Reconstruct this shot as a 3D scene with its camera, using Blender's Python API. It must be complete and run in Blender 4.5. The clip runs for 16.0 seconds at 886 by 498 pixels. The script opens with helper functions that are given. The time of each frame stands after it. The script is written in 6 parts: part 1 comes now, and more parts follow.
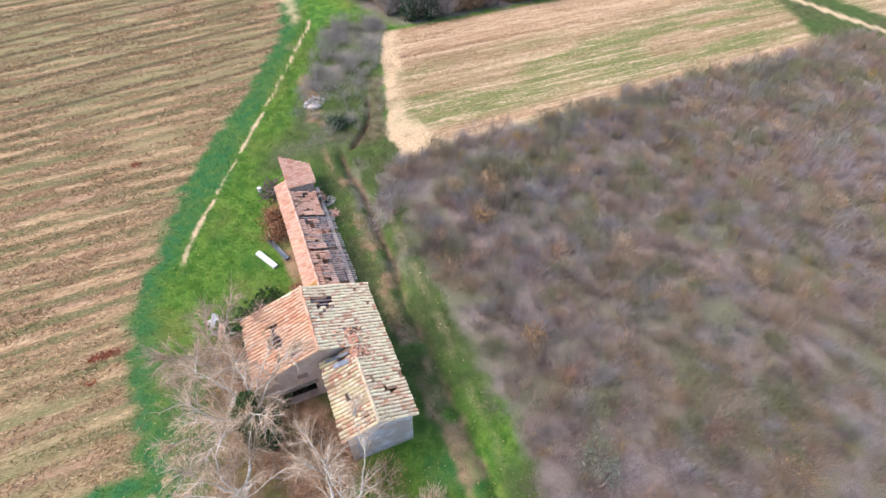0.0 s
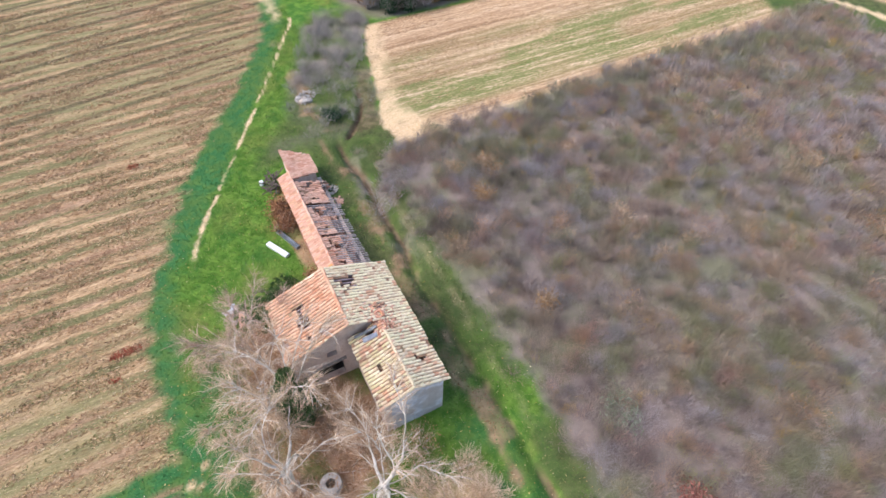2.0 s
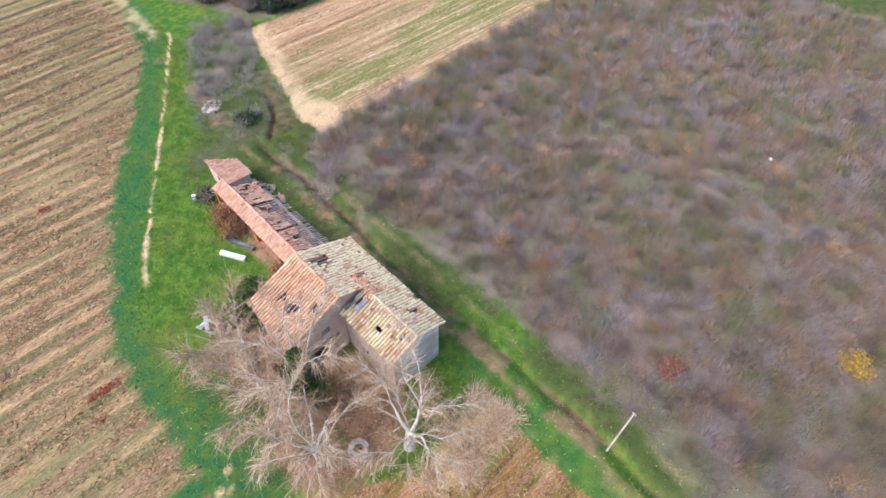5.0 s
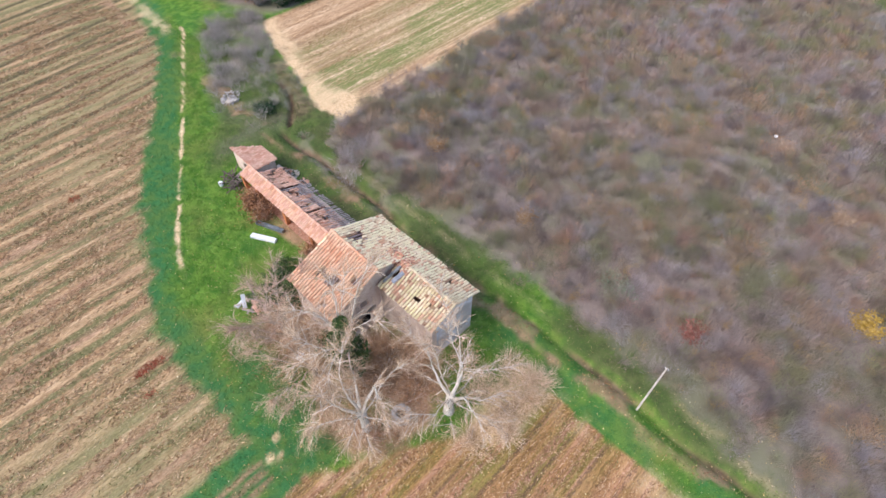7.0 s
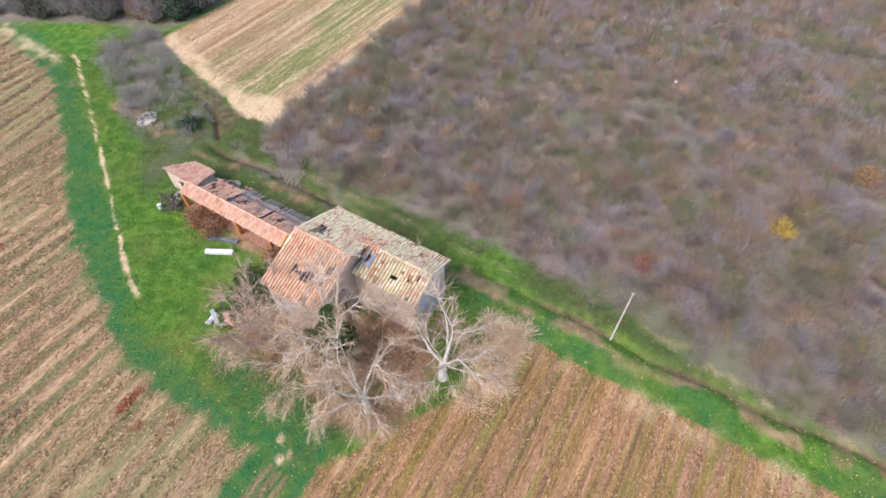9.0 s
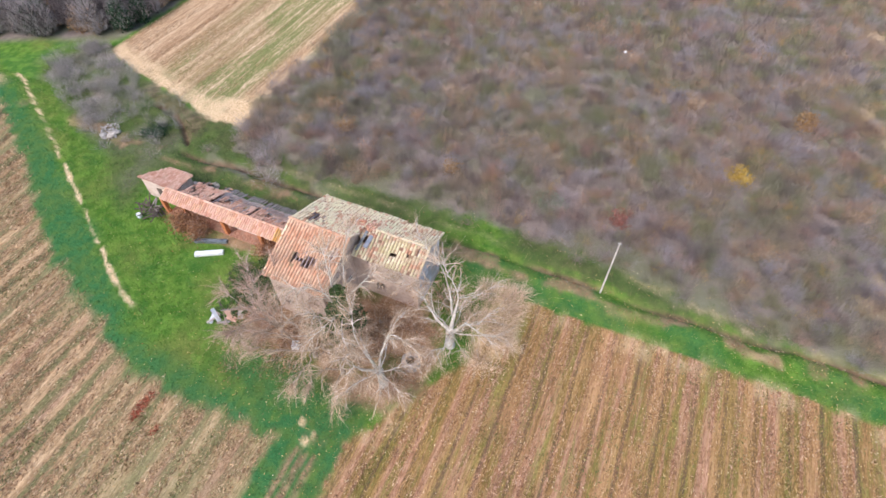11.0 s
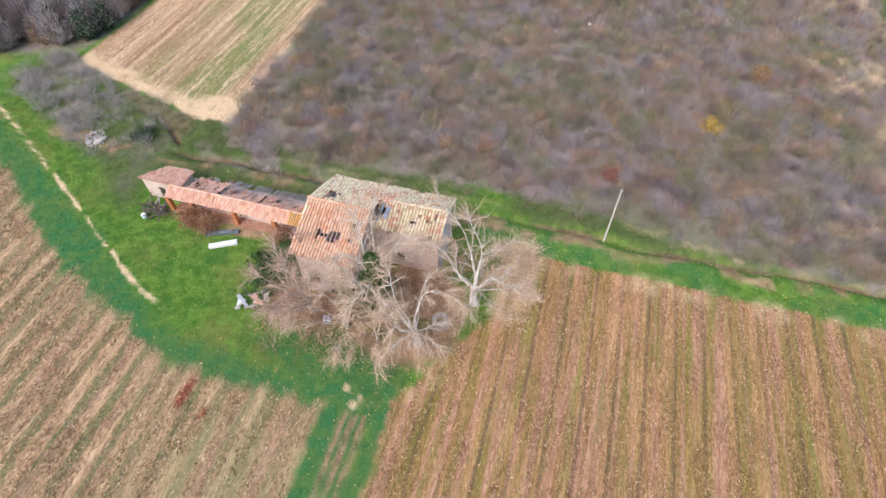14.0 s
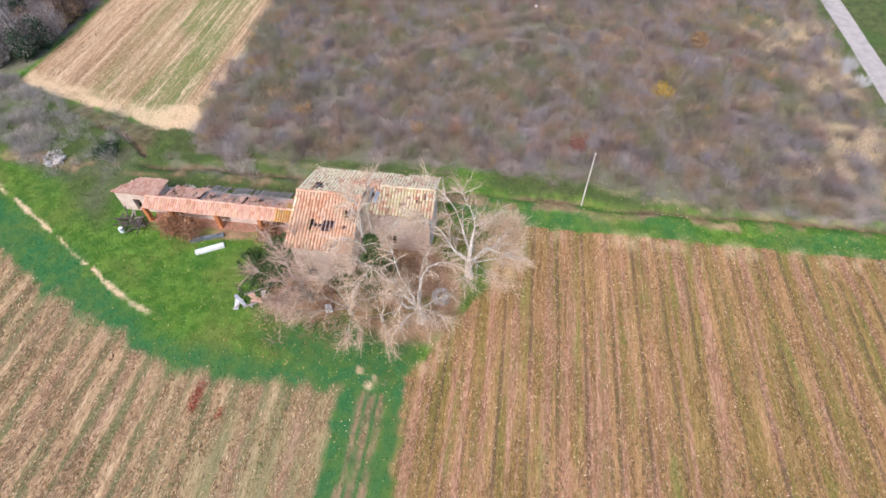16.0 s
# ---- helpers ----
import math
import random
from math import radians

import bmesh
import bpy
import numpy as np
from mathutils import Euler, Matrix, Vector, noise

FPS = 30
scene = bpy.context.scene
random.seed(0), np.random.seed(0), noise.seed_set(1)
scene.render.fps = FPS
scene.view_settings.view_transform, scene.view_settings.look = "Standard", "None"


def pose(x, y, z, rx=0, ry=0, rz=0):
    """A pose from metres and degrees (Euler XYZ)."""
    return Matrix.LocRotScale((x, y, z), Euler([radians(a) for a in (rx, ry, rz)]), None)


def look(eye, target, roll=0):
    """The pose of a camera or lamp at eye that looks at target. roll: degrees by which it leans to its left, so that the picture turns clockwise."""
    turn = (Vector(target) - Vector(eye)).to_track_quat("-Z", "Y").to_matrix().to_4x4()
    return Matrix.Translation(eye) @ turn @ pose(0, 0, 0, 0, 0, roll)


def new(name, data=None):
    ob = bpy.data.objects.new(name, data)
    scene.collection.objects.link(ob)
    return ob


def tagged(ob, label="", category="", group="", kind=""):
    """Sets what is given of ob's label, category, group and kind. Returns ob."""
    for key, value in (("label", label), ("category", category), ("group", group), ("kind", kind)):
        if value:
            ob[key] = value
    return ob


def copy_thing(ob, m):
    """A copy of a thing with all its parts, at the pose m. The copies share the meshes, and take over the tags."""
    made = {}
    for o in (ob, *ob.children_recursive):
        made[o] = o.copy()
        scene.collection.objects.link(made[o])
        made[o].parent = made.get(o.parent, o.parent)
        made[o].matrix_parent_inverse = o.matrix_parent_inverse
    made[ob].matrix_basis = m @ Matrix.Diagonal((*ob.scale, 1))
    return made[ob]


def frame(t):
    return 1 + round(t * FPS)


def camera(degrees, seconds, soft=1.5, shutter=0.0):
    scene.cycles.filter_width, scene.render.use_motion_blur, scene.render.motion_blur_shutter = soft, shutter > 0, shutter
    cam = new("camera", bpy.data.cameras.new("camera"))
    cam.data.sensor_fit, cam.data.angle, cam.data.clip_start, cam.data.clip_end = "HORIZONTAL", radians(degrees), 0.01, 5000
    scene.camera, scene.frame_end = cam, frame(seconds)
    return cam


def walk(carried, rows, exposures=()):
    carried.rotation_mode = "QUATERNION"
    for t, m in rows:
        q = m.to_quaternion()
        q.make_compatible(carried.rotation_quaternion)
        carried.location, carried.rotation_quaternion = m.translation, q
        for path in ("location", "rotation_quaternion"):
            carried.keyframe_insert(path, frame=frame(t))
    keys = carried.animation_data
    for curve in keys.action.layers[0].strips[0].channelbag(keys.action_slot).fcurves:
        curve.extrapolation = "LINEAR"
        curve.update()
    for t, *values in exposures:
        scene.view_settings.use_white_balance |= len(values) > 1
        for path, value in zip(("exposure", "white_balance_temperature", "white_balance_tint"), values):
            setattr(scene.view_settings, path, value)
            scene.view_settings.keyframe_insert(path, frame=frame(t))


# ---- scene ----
cam = camera(80.5, 16.0, soft=1.58)
PATH = [
    (0, (-0.04, 0.14, 40.63), (5.17, 11.73, 25.19), 2.07),
    (0.5, (-1.06, -0.08, 40.55), (4.15, 11.53, 25.12), 1.94),
    (1, (-2.08, -0.33, 40.48), (3.12, 11.29, 25.05), 1.81),
    (1.5, (-3.11, -0.59, 40.42), (2.15, 11.01, 25.00), 1.68),
    (2, (-4.15, -0.84, 40.37), (1.95, 10.34, 24.95), 1.55),
    (2.5, (-5.20, -1.06, 40.33), (1.88, 9.52, 24.91), 1.42),
    (3, (-6.26, -1.25, 40.30), (1.53, 8.81, 24.88), 1.29),
    (3.5, (-7.33, -1.40, 40.27), (0.97, 8.25, 24.85), 1.16),
    (4, (-8.39, -1.50, 40.25), (0.28, 7.81, 24.82), 1.04),
    (6.5, (-13.74, -1.30, 40.23), (-4.77, 7.67, 24.76), 0.44),
    (7, (-14.80, -1.13, 40.23), (-5.71, 7.70, 24.76), 0.32),
    (7.5, (-15.86, -0.92, 40.24), (-6.31, 7.39, 24.76), 0.21),
    (8, (-16.90, -0.68, 40.25), (-6.92, 7.09, 24.76), 0.11),
    (8.5, (-17.93, -0.40, 40.26), (-7.54, 6.78, 24.76), 0.00),
    (9, (-18.95, -0.09, 40.27), (-8.19, 6.50, 24.76), -0.10),
    (11.5, (-23.85, 1.96, 40.29), (-12.35, 7.01, 24.73), -0.56),
    (12, (-24.79, 2.48, 40.29), (-13.29, 7.55, 24.72), -0.64),
    (12.5, (-25.70, 3.05, 40.28), (-14.15, 7.95, 24.71), -0.72),
    (13, (-26.60, 3.65, 40.26), (-14.90, 8.15, 24.69), -0.79),
    (13.5, (-27.49, 4.29, 40.24), (-15.63, 8.37, 24.66), -0.85),
    (14, (-28.35, 4.97, 40.22), (-16.36, 8.62, 24.63), -0.92),
    (14.5, (-29.19, 5.67, 40.18), (-17.08, 8.88, 24.59), -0.97),
    (15, (-30.01, 6.40, 40.14), (-17.79, 9.17, 24.55), -1.02),
    (15.5, (-30.82, 7.13, 40.09), (-18.51, 9.48, 24.50), -1.07),
    (16, (-31.59, 7.85, 40.03), (-19.21, 9.79, 24.44), -1.11),
]
walk(cam, [(t, look(eye, target, roll)) for t, eye, target, roll in PATH], ((0, 0.92), (4, 0.87), (8, 0.80), (16, 0.77)))

# ---- world and light: a thin overcast with a weak, wide, low sun in the west ----
SUN_FROM = Vector((-0.62, 0.16, 0.77)).normalized()
world = bpy.data.worlds.new("sky")
scene.world = world
world.use_nodes = True
wn = world.node_tree
sky = wn.nodes.new("ShaderNodeTexSky")
sky.sky_type = "NISHITA"
sky.sun_disc = False
sky.sun_elevation = math.asin(SUN_FROM.z)
sky.sun_rotation = math.atan2(SUN_FROM.x, SUN_FROM.y)
sky.dust_density = 2.5
sky.air_density = 1.0
wn.nodes["Background"].inputs["Strength"].default_value = 0.15
wn.links.new(sky.outputs[0], wn.nodes["Background"].inputs["Color"])
sun_data = bpy.data.lights.new("sun", "SUN")
sun_data.energy, sun_data.angle, sun_data.color = 1.25, radians(30), (1.0, 0.855, 0.875)
sun = new("sun", sun_data)
sun.matrix_world = look(SUN_FROM * 100, (0, 0, 0))


# ---- small tools ----
def link(nt, a, b):
    nt.links.new(a, b)


class Mat:
    """A node material in short form."""

    def __init__(self, name, rough=0.9, spec=0.2):
        self.m = bpy.data.materials.new(name)
        self.m.use_nodes = True
        self.nt = self.m.node_tree
        self.b = self.nt.nodes["Principled BSDF"]
        self.b.inputs["Roughness"].default_value = rough
        self.b.inputs["Specular IOR Level"].default_value = spec
        geo = self.nt.nodes.new("ShaderNodeNewGeometry")
        self.pos, self.island = geo.outputs["Position"], geo.outputs["Random Per Island"]
        self.rand = self.nt.nodes.new("ShaderNodeObjectInfo").outputs["Random"]

    def sock(self, node, i, v):
        if isinstance(v, bpy.types.NodeSocket):
            self.nt.links.new(v, node.inputs[i])
        else:
            node.inputs[i].default_value = v

    def math(self, op, a, b=0.0, clamp=False):
        n = self.nt.nodes.new("ShaderNodeMath")
        n.operation, n.use_clamp = op, clamp
        self.sock(n, 0, a)
        self.sock(n, 1, b)
        return n.outputs[0]

    def noise(self, scale=(1, 1, 1), detail=4, rough=0.55, shift=0.0, vec=None):
        mp = self.nt.nodes.new("ShaderNodeMapping")
        self.sock(mp, 0, vec or self.pos)
        mp.inputs["Scale"].default_value = scale
        mp.inputs["Location"].default_value = (shift, shift * 0.7, shift * 0.3)
        n = self.nt.nodes.new("ShaderNodeTexNoise")
        n.inputs["Scale"].default_value, n.inputs["Detail"].default_value, n.inputs["Roughness"].default_value = 1, detail, rough
        self.nt.links.new(mp.outputs[0], n.inputs["Vector"])
        return n.outputs["Fac"]

    def span(self, v, lo, hi):
        n = self.nt.nodes.new("ShaderNodeMapRange")
        n.clamp = True
        n.interpolation_type = "SMOOTHSTEP"
        self.sock(n, 0, v)
        n.inputs[1].default_value, n.inputs[2].default_value = lo, hi
        return n.outputs[0]

    def mix(self, f, a, b):
        n = self.nt.nodes.new("ShaderNodeMix")
        n.data_type = "RGBA"
        self.sock(n, 0, f)
        for i, c in ((6, a), (7, b)):
            self.sock(n, i, c if isinstance(c, bpy.types.NodeSocket) else (*c, 1))
        return n.outputs[2]

    def ramp(self, f, stops):
        n = self.nt.nodes.new("ShaderNodeValToRGB")
        e = n.color_ramp.elements
        while len(e) < len(stops):
            e.new(0.5)
        for k, (p, c) in zip(e, stops):
            k.position, k.color = p, (*c, 1)
        self.sock(n, 0, f)
        return n.outputs[0]

    def attr(self, name):
        n = self.nt.nodes.new("ShaderNodeAttribute")
        n.attribute_name = name
        s = self.nt.nodes.new("ShaderNodeSeparateColor")
        self.nt.links.new(n.outputs["Color"], s.inputs[0])
        return s.outputs

    def xyz(self):
        s = self.nt.nodes.new("ShaderNodeSeparateXYZ")
        self.nt.links.new(self.pos, s.inputs[0])
        return s.outputs

    def bump(self, h, strength=0.5, dist=0.05):
        n = self.nt.nodes.new("ShaderNodeBump")
        n.inputs["Strength"].default_value, n.inputs["Distance"].default_value = strength, dist
        self.nt.links.new(h, n.inputs["Height"])
        self.nt.links.new(n.outputs[0], self.b.inputs["Normal"])

    def color(self, c):
        self.sock(self.b, "Base Color", c if isinstance(c, bpy.types.NodeSocket) else (*c, 1))
        return self.m


# ---- materials ----
def mat_ground():
    m = Mat("ground_cover", 0.95, 0.1)
    a, b, c = m.attr("cover_a"), m.attr("cover_b"), m.attr("cover_c")
    x, y, z = m.xyz()
    big = m.noise((0.12, 0.12, 0.12), 3)
    mid = m.noise((0.9, 0.9, 0.9), 5, shift=7)
    fine = m.noise((6, 6, 6), 4, 0.65, shift=3)
    streak = m.noise((0.22, 3.2, 1), 5, 0.6, shift=5)
    streak2 = m.noise((0.09, 1.1, 1), 4, 0.6, shift=15)
    clod = m.noise((2.2, 5.5, 2), 4, 0.7, shift=25)
    warp = m.noise((0.06, 0.06, 0.06), 2, shift=11)
    grain = m.noise((1.5, 8.0, 2), 4, 0.65, shift=31)
    grain2 = m.noise((1.1, 5.0, 2), 3, 0.6, shift=37)
    grit = m.noise((4.5, 11.0, 5), 3, 0.6, shift=43)
    d4 = m.attr("cover_d")

    def band(period, slope, shift):
        v = m.math("ADD", m.math("ADD", y, m.math("MULTIPLY", x, slope)), m.math("MULTIPLY", warp, 0.8))
        s = m.math("SINE", m.math("MULTIPLY", m.math("ADD", v, shift), 2 * math.pi / period))
        return m.math("ADD", m.math("MULTIPLY", s, 0.5), 0.5)

    # lawn and lush verge
    lawn = m.mix(m.span(mid, 0.35, 0.68), (0.065, 0.165, 0.022), (0.15, 0.27, 0.045))
    lawn = m.mix(m.math("MULTIPLY", m.span(big, 0.46, 0.66), 0.6), lawn, (0.21, 0.215, 0.065))
    patch = m.noise((0.45, 0.3, 0.4), 3, 0.6, shift=71)
    lawn = m.mix(m.math("MULTIPLY", m.span(patch, 0.50, 0.64), 0.55), lawn, (0.045, 0.15, 0.03))
    lawn = m.mix(m.math("MULTIPLY", m.span(m.noise((0.8, 0.6, 0.7), 3, 0.6, shift=73), 0.52, 0.66), 0.5), lawn, (0.17, 0.32, 0.055))
    lawn = m.mix(m.math("MULTIPLY", m.span(fine, 0.55, 0.75), 0.45), lawn, (0.24, 0.27, 0.10))
    lawn = m.mix(m.math("MULTIPLY", m.span(grit, 0.56, 0.7), 0.5), lawn, (0.055, 0.12, 0.022))
    lush = m.mix(m.span(fine, 0.3, 0.75), (0.032, 0.135, 0.046), (0.065, 0.21, 0.07))
    lush = m.mix(m.math("MULTIPLY", m.span(big, 0.45, 0.65), 0.35), lush, (0.10, 0.17, 0.045))
    lush = m.mix(m.math("MULTIPLY", m.span(mid, 0.42, 0.62), 0.6), lush, (0.11, 0.195, 0.045))
    dull = m.mix(m.span(mid, 0.3, 0.7), (0.065, 0.085, 0.033), (0.115, 0.14, 0.052))
    dull = m.mix(m.math("MULTIPLY", m.span(fine, 0.5, 0.7), 0.5), dull, (0.21, 0.17, 0.10))
    dull = m.mix(m.math("MULTIPLY", m.span(big, 0.45, 0.62), 0.6), dull, (0.065, 0.125, 0.032))
    # west field: straw rows with weed between
    rw = band(2.12, -0.035, 0.87)
    tone = m.math("ADD", m.math("ADD", m.math("MULTIPLY", rw, 0.12), m.math("MULTIPLY", grain, 0.72)), m.math("MULTIPLY", streak, 0.30))
    wf = m.ramp(tone, [(0.35, (0.13, 0.09, 0.055)), (0.46, (0.24, 0.16, 0.09)), (0.56, (0.37, 0.245, 0.135)), (0.66, (0.52, 0.36, 0.205)), (0.79, (0.70, 0.53, 0.34))])
    weed = m.math("MULTIPLY", m.span(m.math("ADD", m.math("MULTIPLY", rw, -0.15), m.math("ADD", m.math("MULTIPLY", streak2, 0.55), m.math("ADD", m.math("MULTIPLY", grain2, 0.5), m.math("MULTIPLY", m.span(y, 50, 85), 0.05)))), 0.42, 0.54), 0.8)
    wf = m.mix(weed, wf, m.mix(m.span(fine, 0.35, 0.65), (0.085, 0.10, 0.04), (0.22, 0.225, 0.10)))
    wide = m.noise((0.035, 0.09, 1), 3, 0.55, shift=61)
    wf = m.mix(m.math("MULTIPLY", m.span(wide, 0.44, 0.60), 0.6), wf, m.mix(m.span(grain2, 0.35, 0.65), (0.18, 0.18, 0.075), (0.40, 0.34, 0.18)))
    wf = m.mix(m.math("MULTIPLY", m.span(m.noise((0.05, 0.5, 1), 3, 0.6, shift=67), 0.54, 0.66), 0.6), wf, m.mix(m.span(grain, 0.35, 0.65), (0.27, 0.15, 0.10), (0.50, 0.31, 0.21)))
    furrow = m.math("MULTIPLY", m.span(m.math("COSINE", m.math("MULTIPLY", m.math("ADD", y, m.math("MULTIPLY", x, -0.17)), 2 * math.pi / 4.1)), 0.62, 0.95), m.span(y, 56, 72))
    wf = m.mix(m.math("MULTIPLY", furrow, m.span(m.math("ADD", grit, grain), 0.76, 0.96)), wf, (0.10, 0.085, 0.045))
    dash = m.noise((2.6, 9.0, 5), 3, 0.6, shift=47)
    wf = m.mix(m.math("MULTIPLY", m.span(dash, 0.44, 0.36), 0.6), wf, (0.13, 0.105, 0.06))
    wf = m.mix(m.math("MULTIPLY", m.span(grit, 0.60, 0.70), 0.7), wf, (0.72, 0.57, 0.38))
    # south field: old vine rows
    sy = m.math("MULTIPLY", m.math("ADD", m.math("ADD", y, m.math("MULTIPLY", warp, 0.5)), -4.25), 2 * math.pi / 2.33)
    rs = m.math("SINE", sy)
    ro_line = m.span(m.math("COSINE", sy), 0.82, 0.985)
    tone = m.math("ADD", m.math("ADD", m.math("MULTIPLY", rs, 0.05), m.math("MULTIPLY", grain, 0.6)), m.math("MULTIPLY", streak, 0.42))
    sf = m.ramp(tone, [(0.34, (0.16, 0.095, 0.045)), (0.45, (0.29, 0.175, 0.07)), (0.55, (0.42, 0.25, 0.115)), (0.66, (0.52, 0.32, 0.165)), (0.8, (0.66, 0.45, 0.27))])
    hue = m.noise((0.025, 0.6, 1), 3, 0.6, shift=51)
    hue2 = m.noise((0.03, 1.1, 1), 3, 0.6, shift=57)
    sf = m.mix(m.math("MULTIPLY", m.span(hue, 0.43, 0.57), 0.6), sf, m.mix(m.span(grain, 0.35, 0.65), (0.20, 0.155, 0.04), (0.36, 0.26, 0.085)))
    sf = m.mix(m.math("MULTIPLY", m.span(hue2, 0.48, 0.60), 0.75), sf, m.mix(m.span(grain2, 0.35, 0.65), (0.32, 0.165, 0.10), (0.56, 0.33, 0.225)))
    sf = m.mix(m.math("MULTIPLY", m.span(m.math("ADD", m.math("MULTIPLY", streak2, 0.7), m.math("MULTIPLY", grain2, 0.3)), 0.50, 0.61), 0.7), sf, m.mix(m.span(fine, 0.35, 0.65), (0.13, 0.135, 0.03), (0.25, 0.235, 0.065)))
    sf = m.mix(m.math("MULTIPLY", m.span(m.noise((0.05, 0.6, 1), 3, 0.6, shift=91), 0.57, 0.66), 0.55), sf, m.mix(m.span(grain2, 0.35, 0.65), (0.13, 0.17, 0.035), (0.26, 0.28, 0.075)))
    sf = m.mix(m.math("MULTIPLY", m.span(big, 0.54, 0.7), 0.5), sf, (0.48, 0.27, 0.155))
    sf = m.mix(m.math("MULTIPLY", m.math("MULTIPLY", ro_line, 0.75), m.span(m.math("ADD", grit, m.math("MULTIPLY", streak2, 0.35)), 0.58, 0.72)), sf, (0.11, 0.07, 0.05))
    sf = m.mix(m.math("MULTIPLY", m.span(dash, 0.45, 0.36), 0.65), sf, (0.15, 0.09, 0.045))
    sf = m.mix(m.math("MULTIPLY", m.span(grit, 0.63, 0.73), 0.6), sf, (0.70, 0.52, 0.32))
    # north field: pale stubble, green in the middle
    nrow = m.noise((0.02, 0.75, 1), 3, 0.65, shift=77)
    f3 = m.math("ADD", m.math("ADD", m.math("MULTIPLY", nrow, 0.35), m.math("MULTIPLY", streak, 0.3)), m.math("MULTIPLY", grain, 0.42))
    nf = m.ramp(f3, [(0.40, (0.20, 0.12, 0.07)), (0.50, (0.44, 0.29, 0.17)), (0.57, (0.60, 0.43, 0.27)), (0.70, (0.80, 0.64, 0.45))])
    nf = m.mix(m.math("MULTIPLY", m.math("MULTIPLY", c[1], 1.0), m.span(f3, 0.64, 0.50)), nf, m.mix(m.span(fine, 0.35, 0.65), (0.13, 0.17, 0.055), (0.27, 0.28, 0.105)))
    nf = m.mix(m.math("MULTIPLY", m.span(dash, 0.43, 0.35), 0.6), nf, (0.16, 0.11, 0.06))
    # scrub floor, straw, leaf litter, bare earth, road
    sc = m.mix(m.span(mid, 0.3, 0.7), (0.22, 0.185, 0.165), (0.29, 0.245, 0.225))
    sc = m.mix(m.math("MULTIPLY", m.span(big, 0.45, 0.6), 0.6), sc, (0.16, 0.185, 0.09))
    st = m.mix(m.span(fine, 0.3, 0.7), (0.58, 0.41, 0.22), (0.90, 0.72, 0.48))
    li = m.mix(m.span(mid, 0.3, 0.7), (0.26, 0.17, 0.105), (0.45, 0.295, 0.19))
    li = m.mix(m.math("MULTIPLY", m.span(fine, 0.55, 0.75), 0.6), li, (0.36, 0.25, 0.14))
    di = m.mix(m.span(mid, 0.3, 0.7), (0.10, 0.07, 0.045), (0.24, 0.17, 0.11))
    ro = m.mix(m.span(mid, 0.2, 0.8), (0.38, 0.35, 0.33), (0.52, 0.48, 0.45))
    col = lawn
    for mask, colour in ((d4[0], dull), (a[1], lush), (a[2], wf), (b[0], sf), (b[1], nf), (b[2], sc), (a[0], st), (c[0], li), (c[2], di)):
        col = m.mix(m.math("MULTIPLY", mask, 1.0, True), col, colour)
    roadm = m.math("MULTIPLY", m.span(m.math("ABSOLUTE", m.math("ADD", y, 40.1)), 1.6, 1.4), m.span(x, 20, 24))
    col = m.mix(roadm, col, ro)
    m.bump(m.math("ADD", m.math("MULTIPLY", fine, 0.6), m.math("MULTIPLY", clod, 0.6)), 0.7, 0.12)
    return m.color(col)


def mat_islands(name, stops, patch=None, rough=0.85, spec=0.15, scale=0.25):
    """Colour by island, tinted over the plan by patches."""
    m = Mat(name, rough, spec)
    col = m.ramp(m.island, stops)
    if patch:
        n = m.noise((scale,) * 3, 3, 0.5, shift=2)
        for lo, hi, c, k in patch:
            col = m.mix(m.math("MULTIPLY", m.span(n, lo, hi), k), col, c)
    return m.color(col)


def mat_scrub():
    m = Mat("bare_scrub_twigs", 0.9, 0.1)
    col = m.ramp(m.island, [(0.0, (0.20, 0.165, 0.148)), (0.5, (0.305, 0.258, 0.234)), (1.0, (0.43, 0.374, 0.345))])
    for shift, lo, hi, c, k, s in ((111, 0.43, 0.58, (0.235, 0.245, 0.15), 0.7, 0.09), (127, 0.47, 0.60, (0.40, 0.30, 0.245), 0.6, 0.11), (139, 0.50, 0.64, (0.37, 0.345, 0.385), 0.55, 0.13),
                                   (2, 0.48, 0.64, (0.41, 0.285, 0.19), 0.62, 0.24), (19, 0.49, 0.63, (0.235, 0.26, 0.13), 0.68, 0.22), (41, 0.54, 0.66, (0.42, 0.26, 0.21), 0.6, 0.36),
                                   (63, 0.52, 0.66, (0.39, 0.37, 0.41), 0.6, 0.28), (83, 0.52, 0.66, (0.16, 0.13, 0.135), 0.6, 0.34), (97, 0.62, 0.70, (0.48, 0.33, 0.13), 0.6, 0.5)):
        n = m.noise((s, s, s), 3, 0.5, shift=shift)
        col = m.mix(m.math("MULTIPLY", m.span(n, lo, hi), k), col, c)
    return m.color(col)


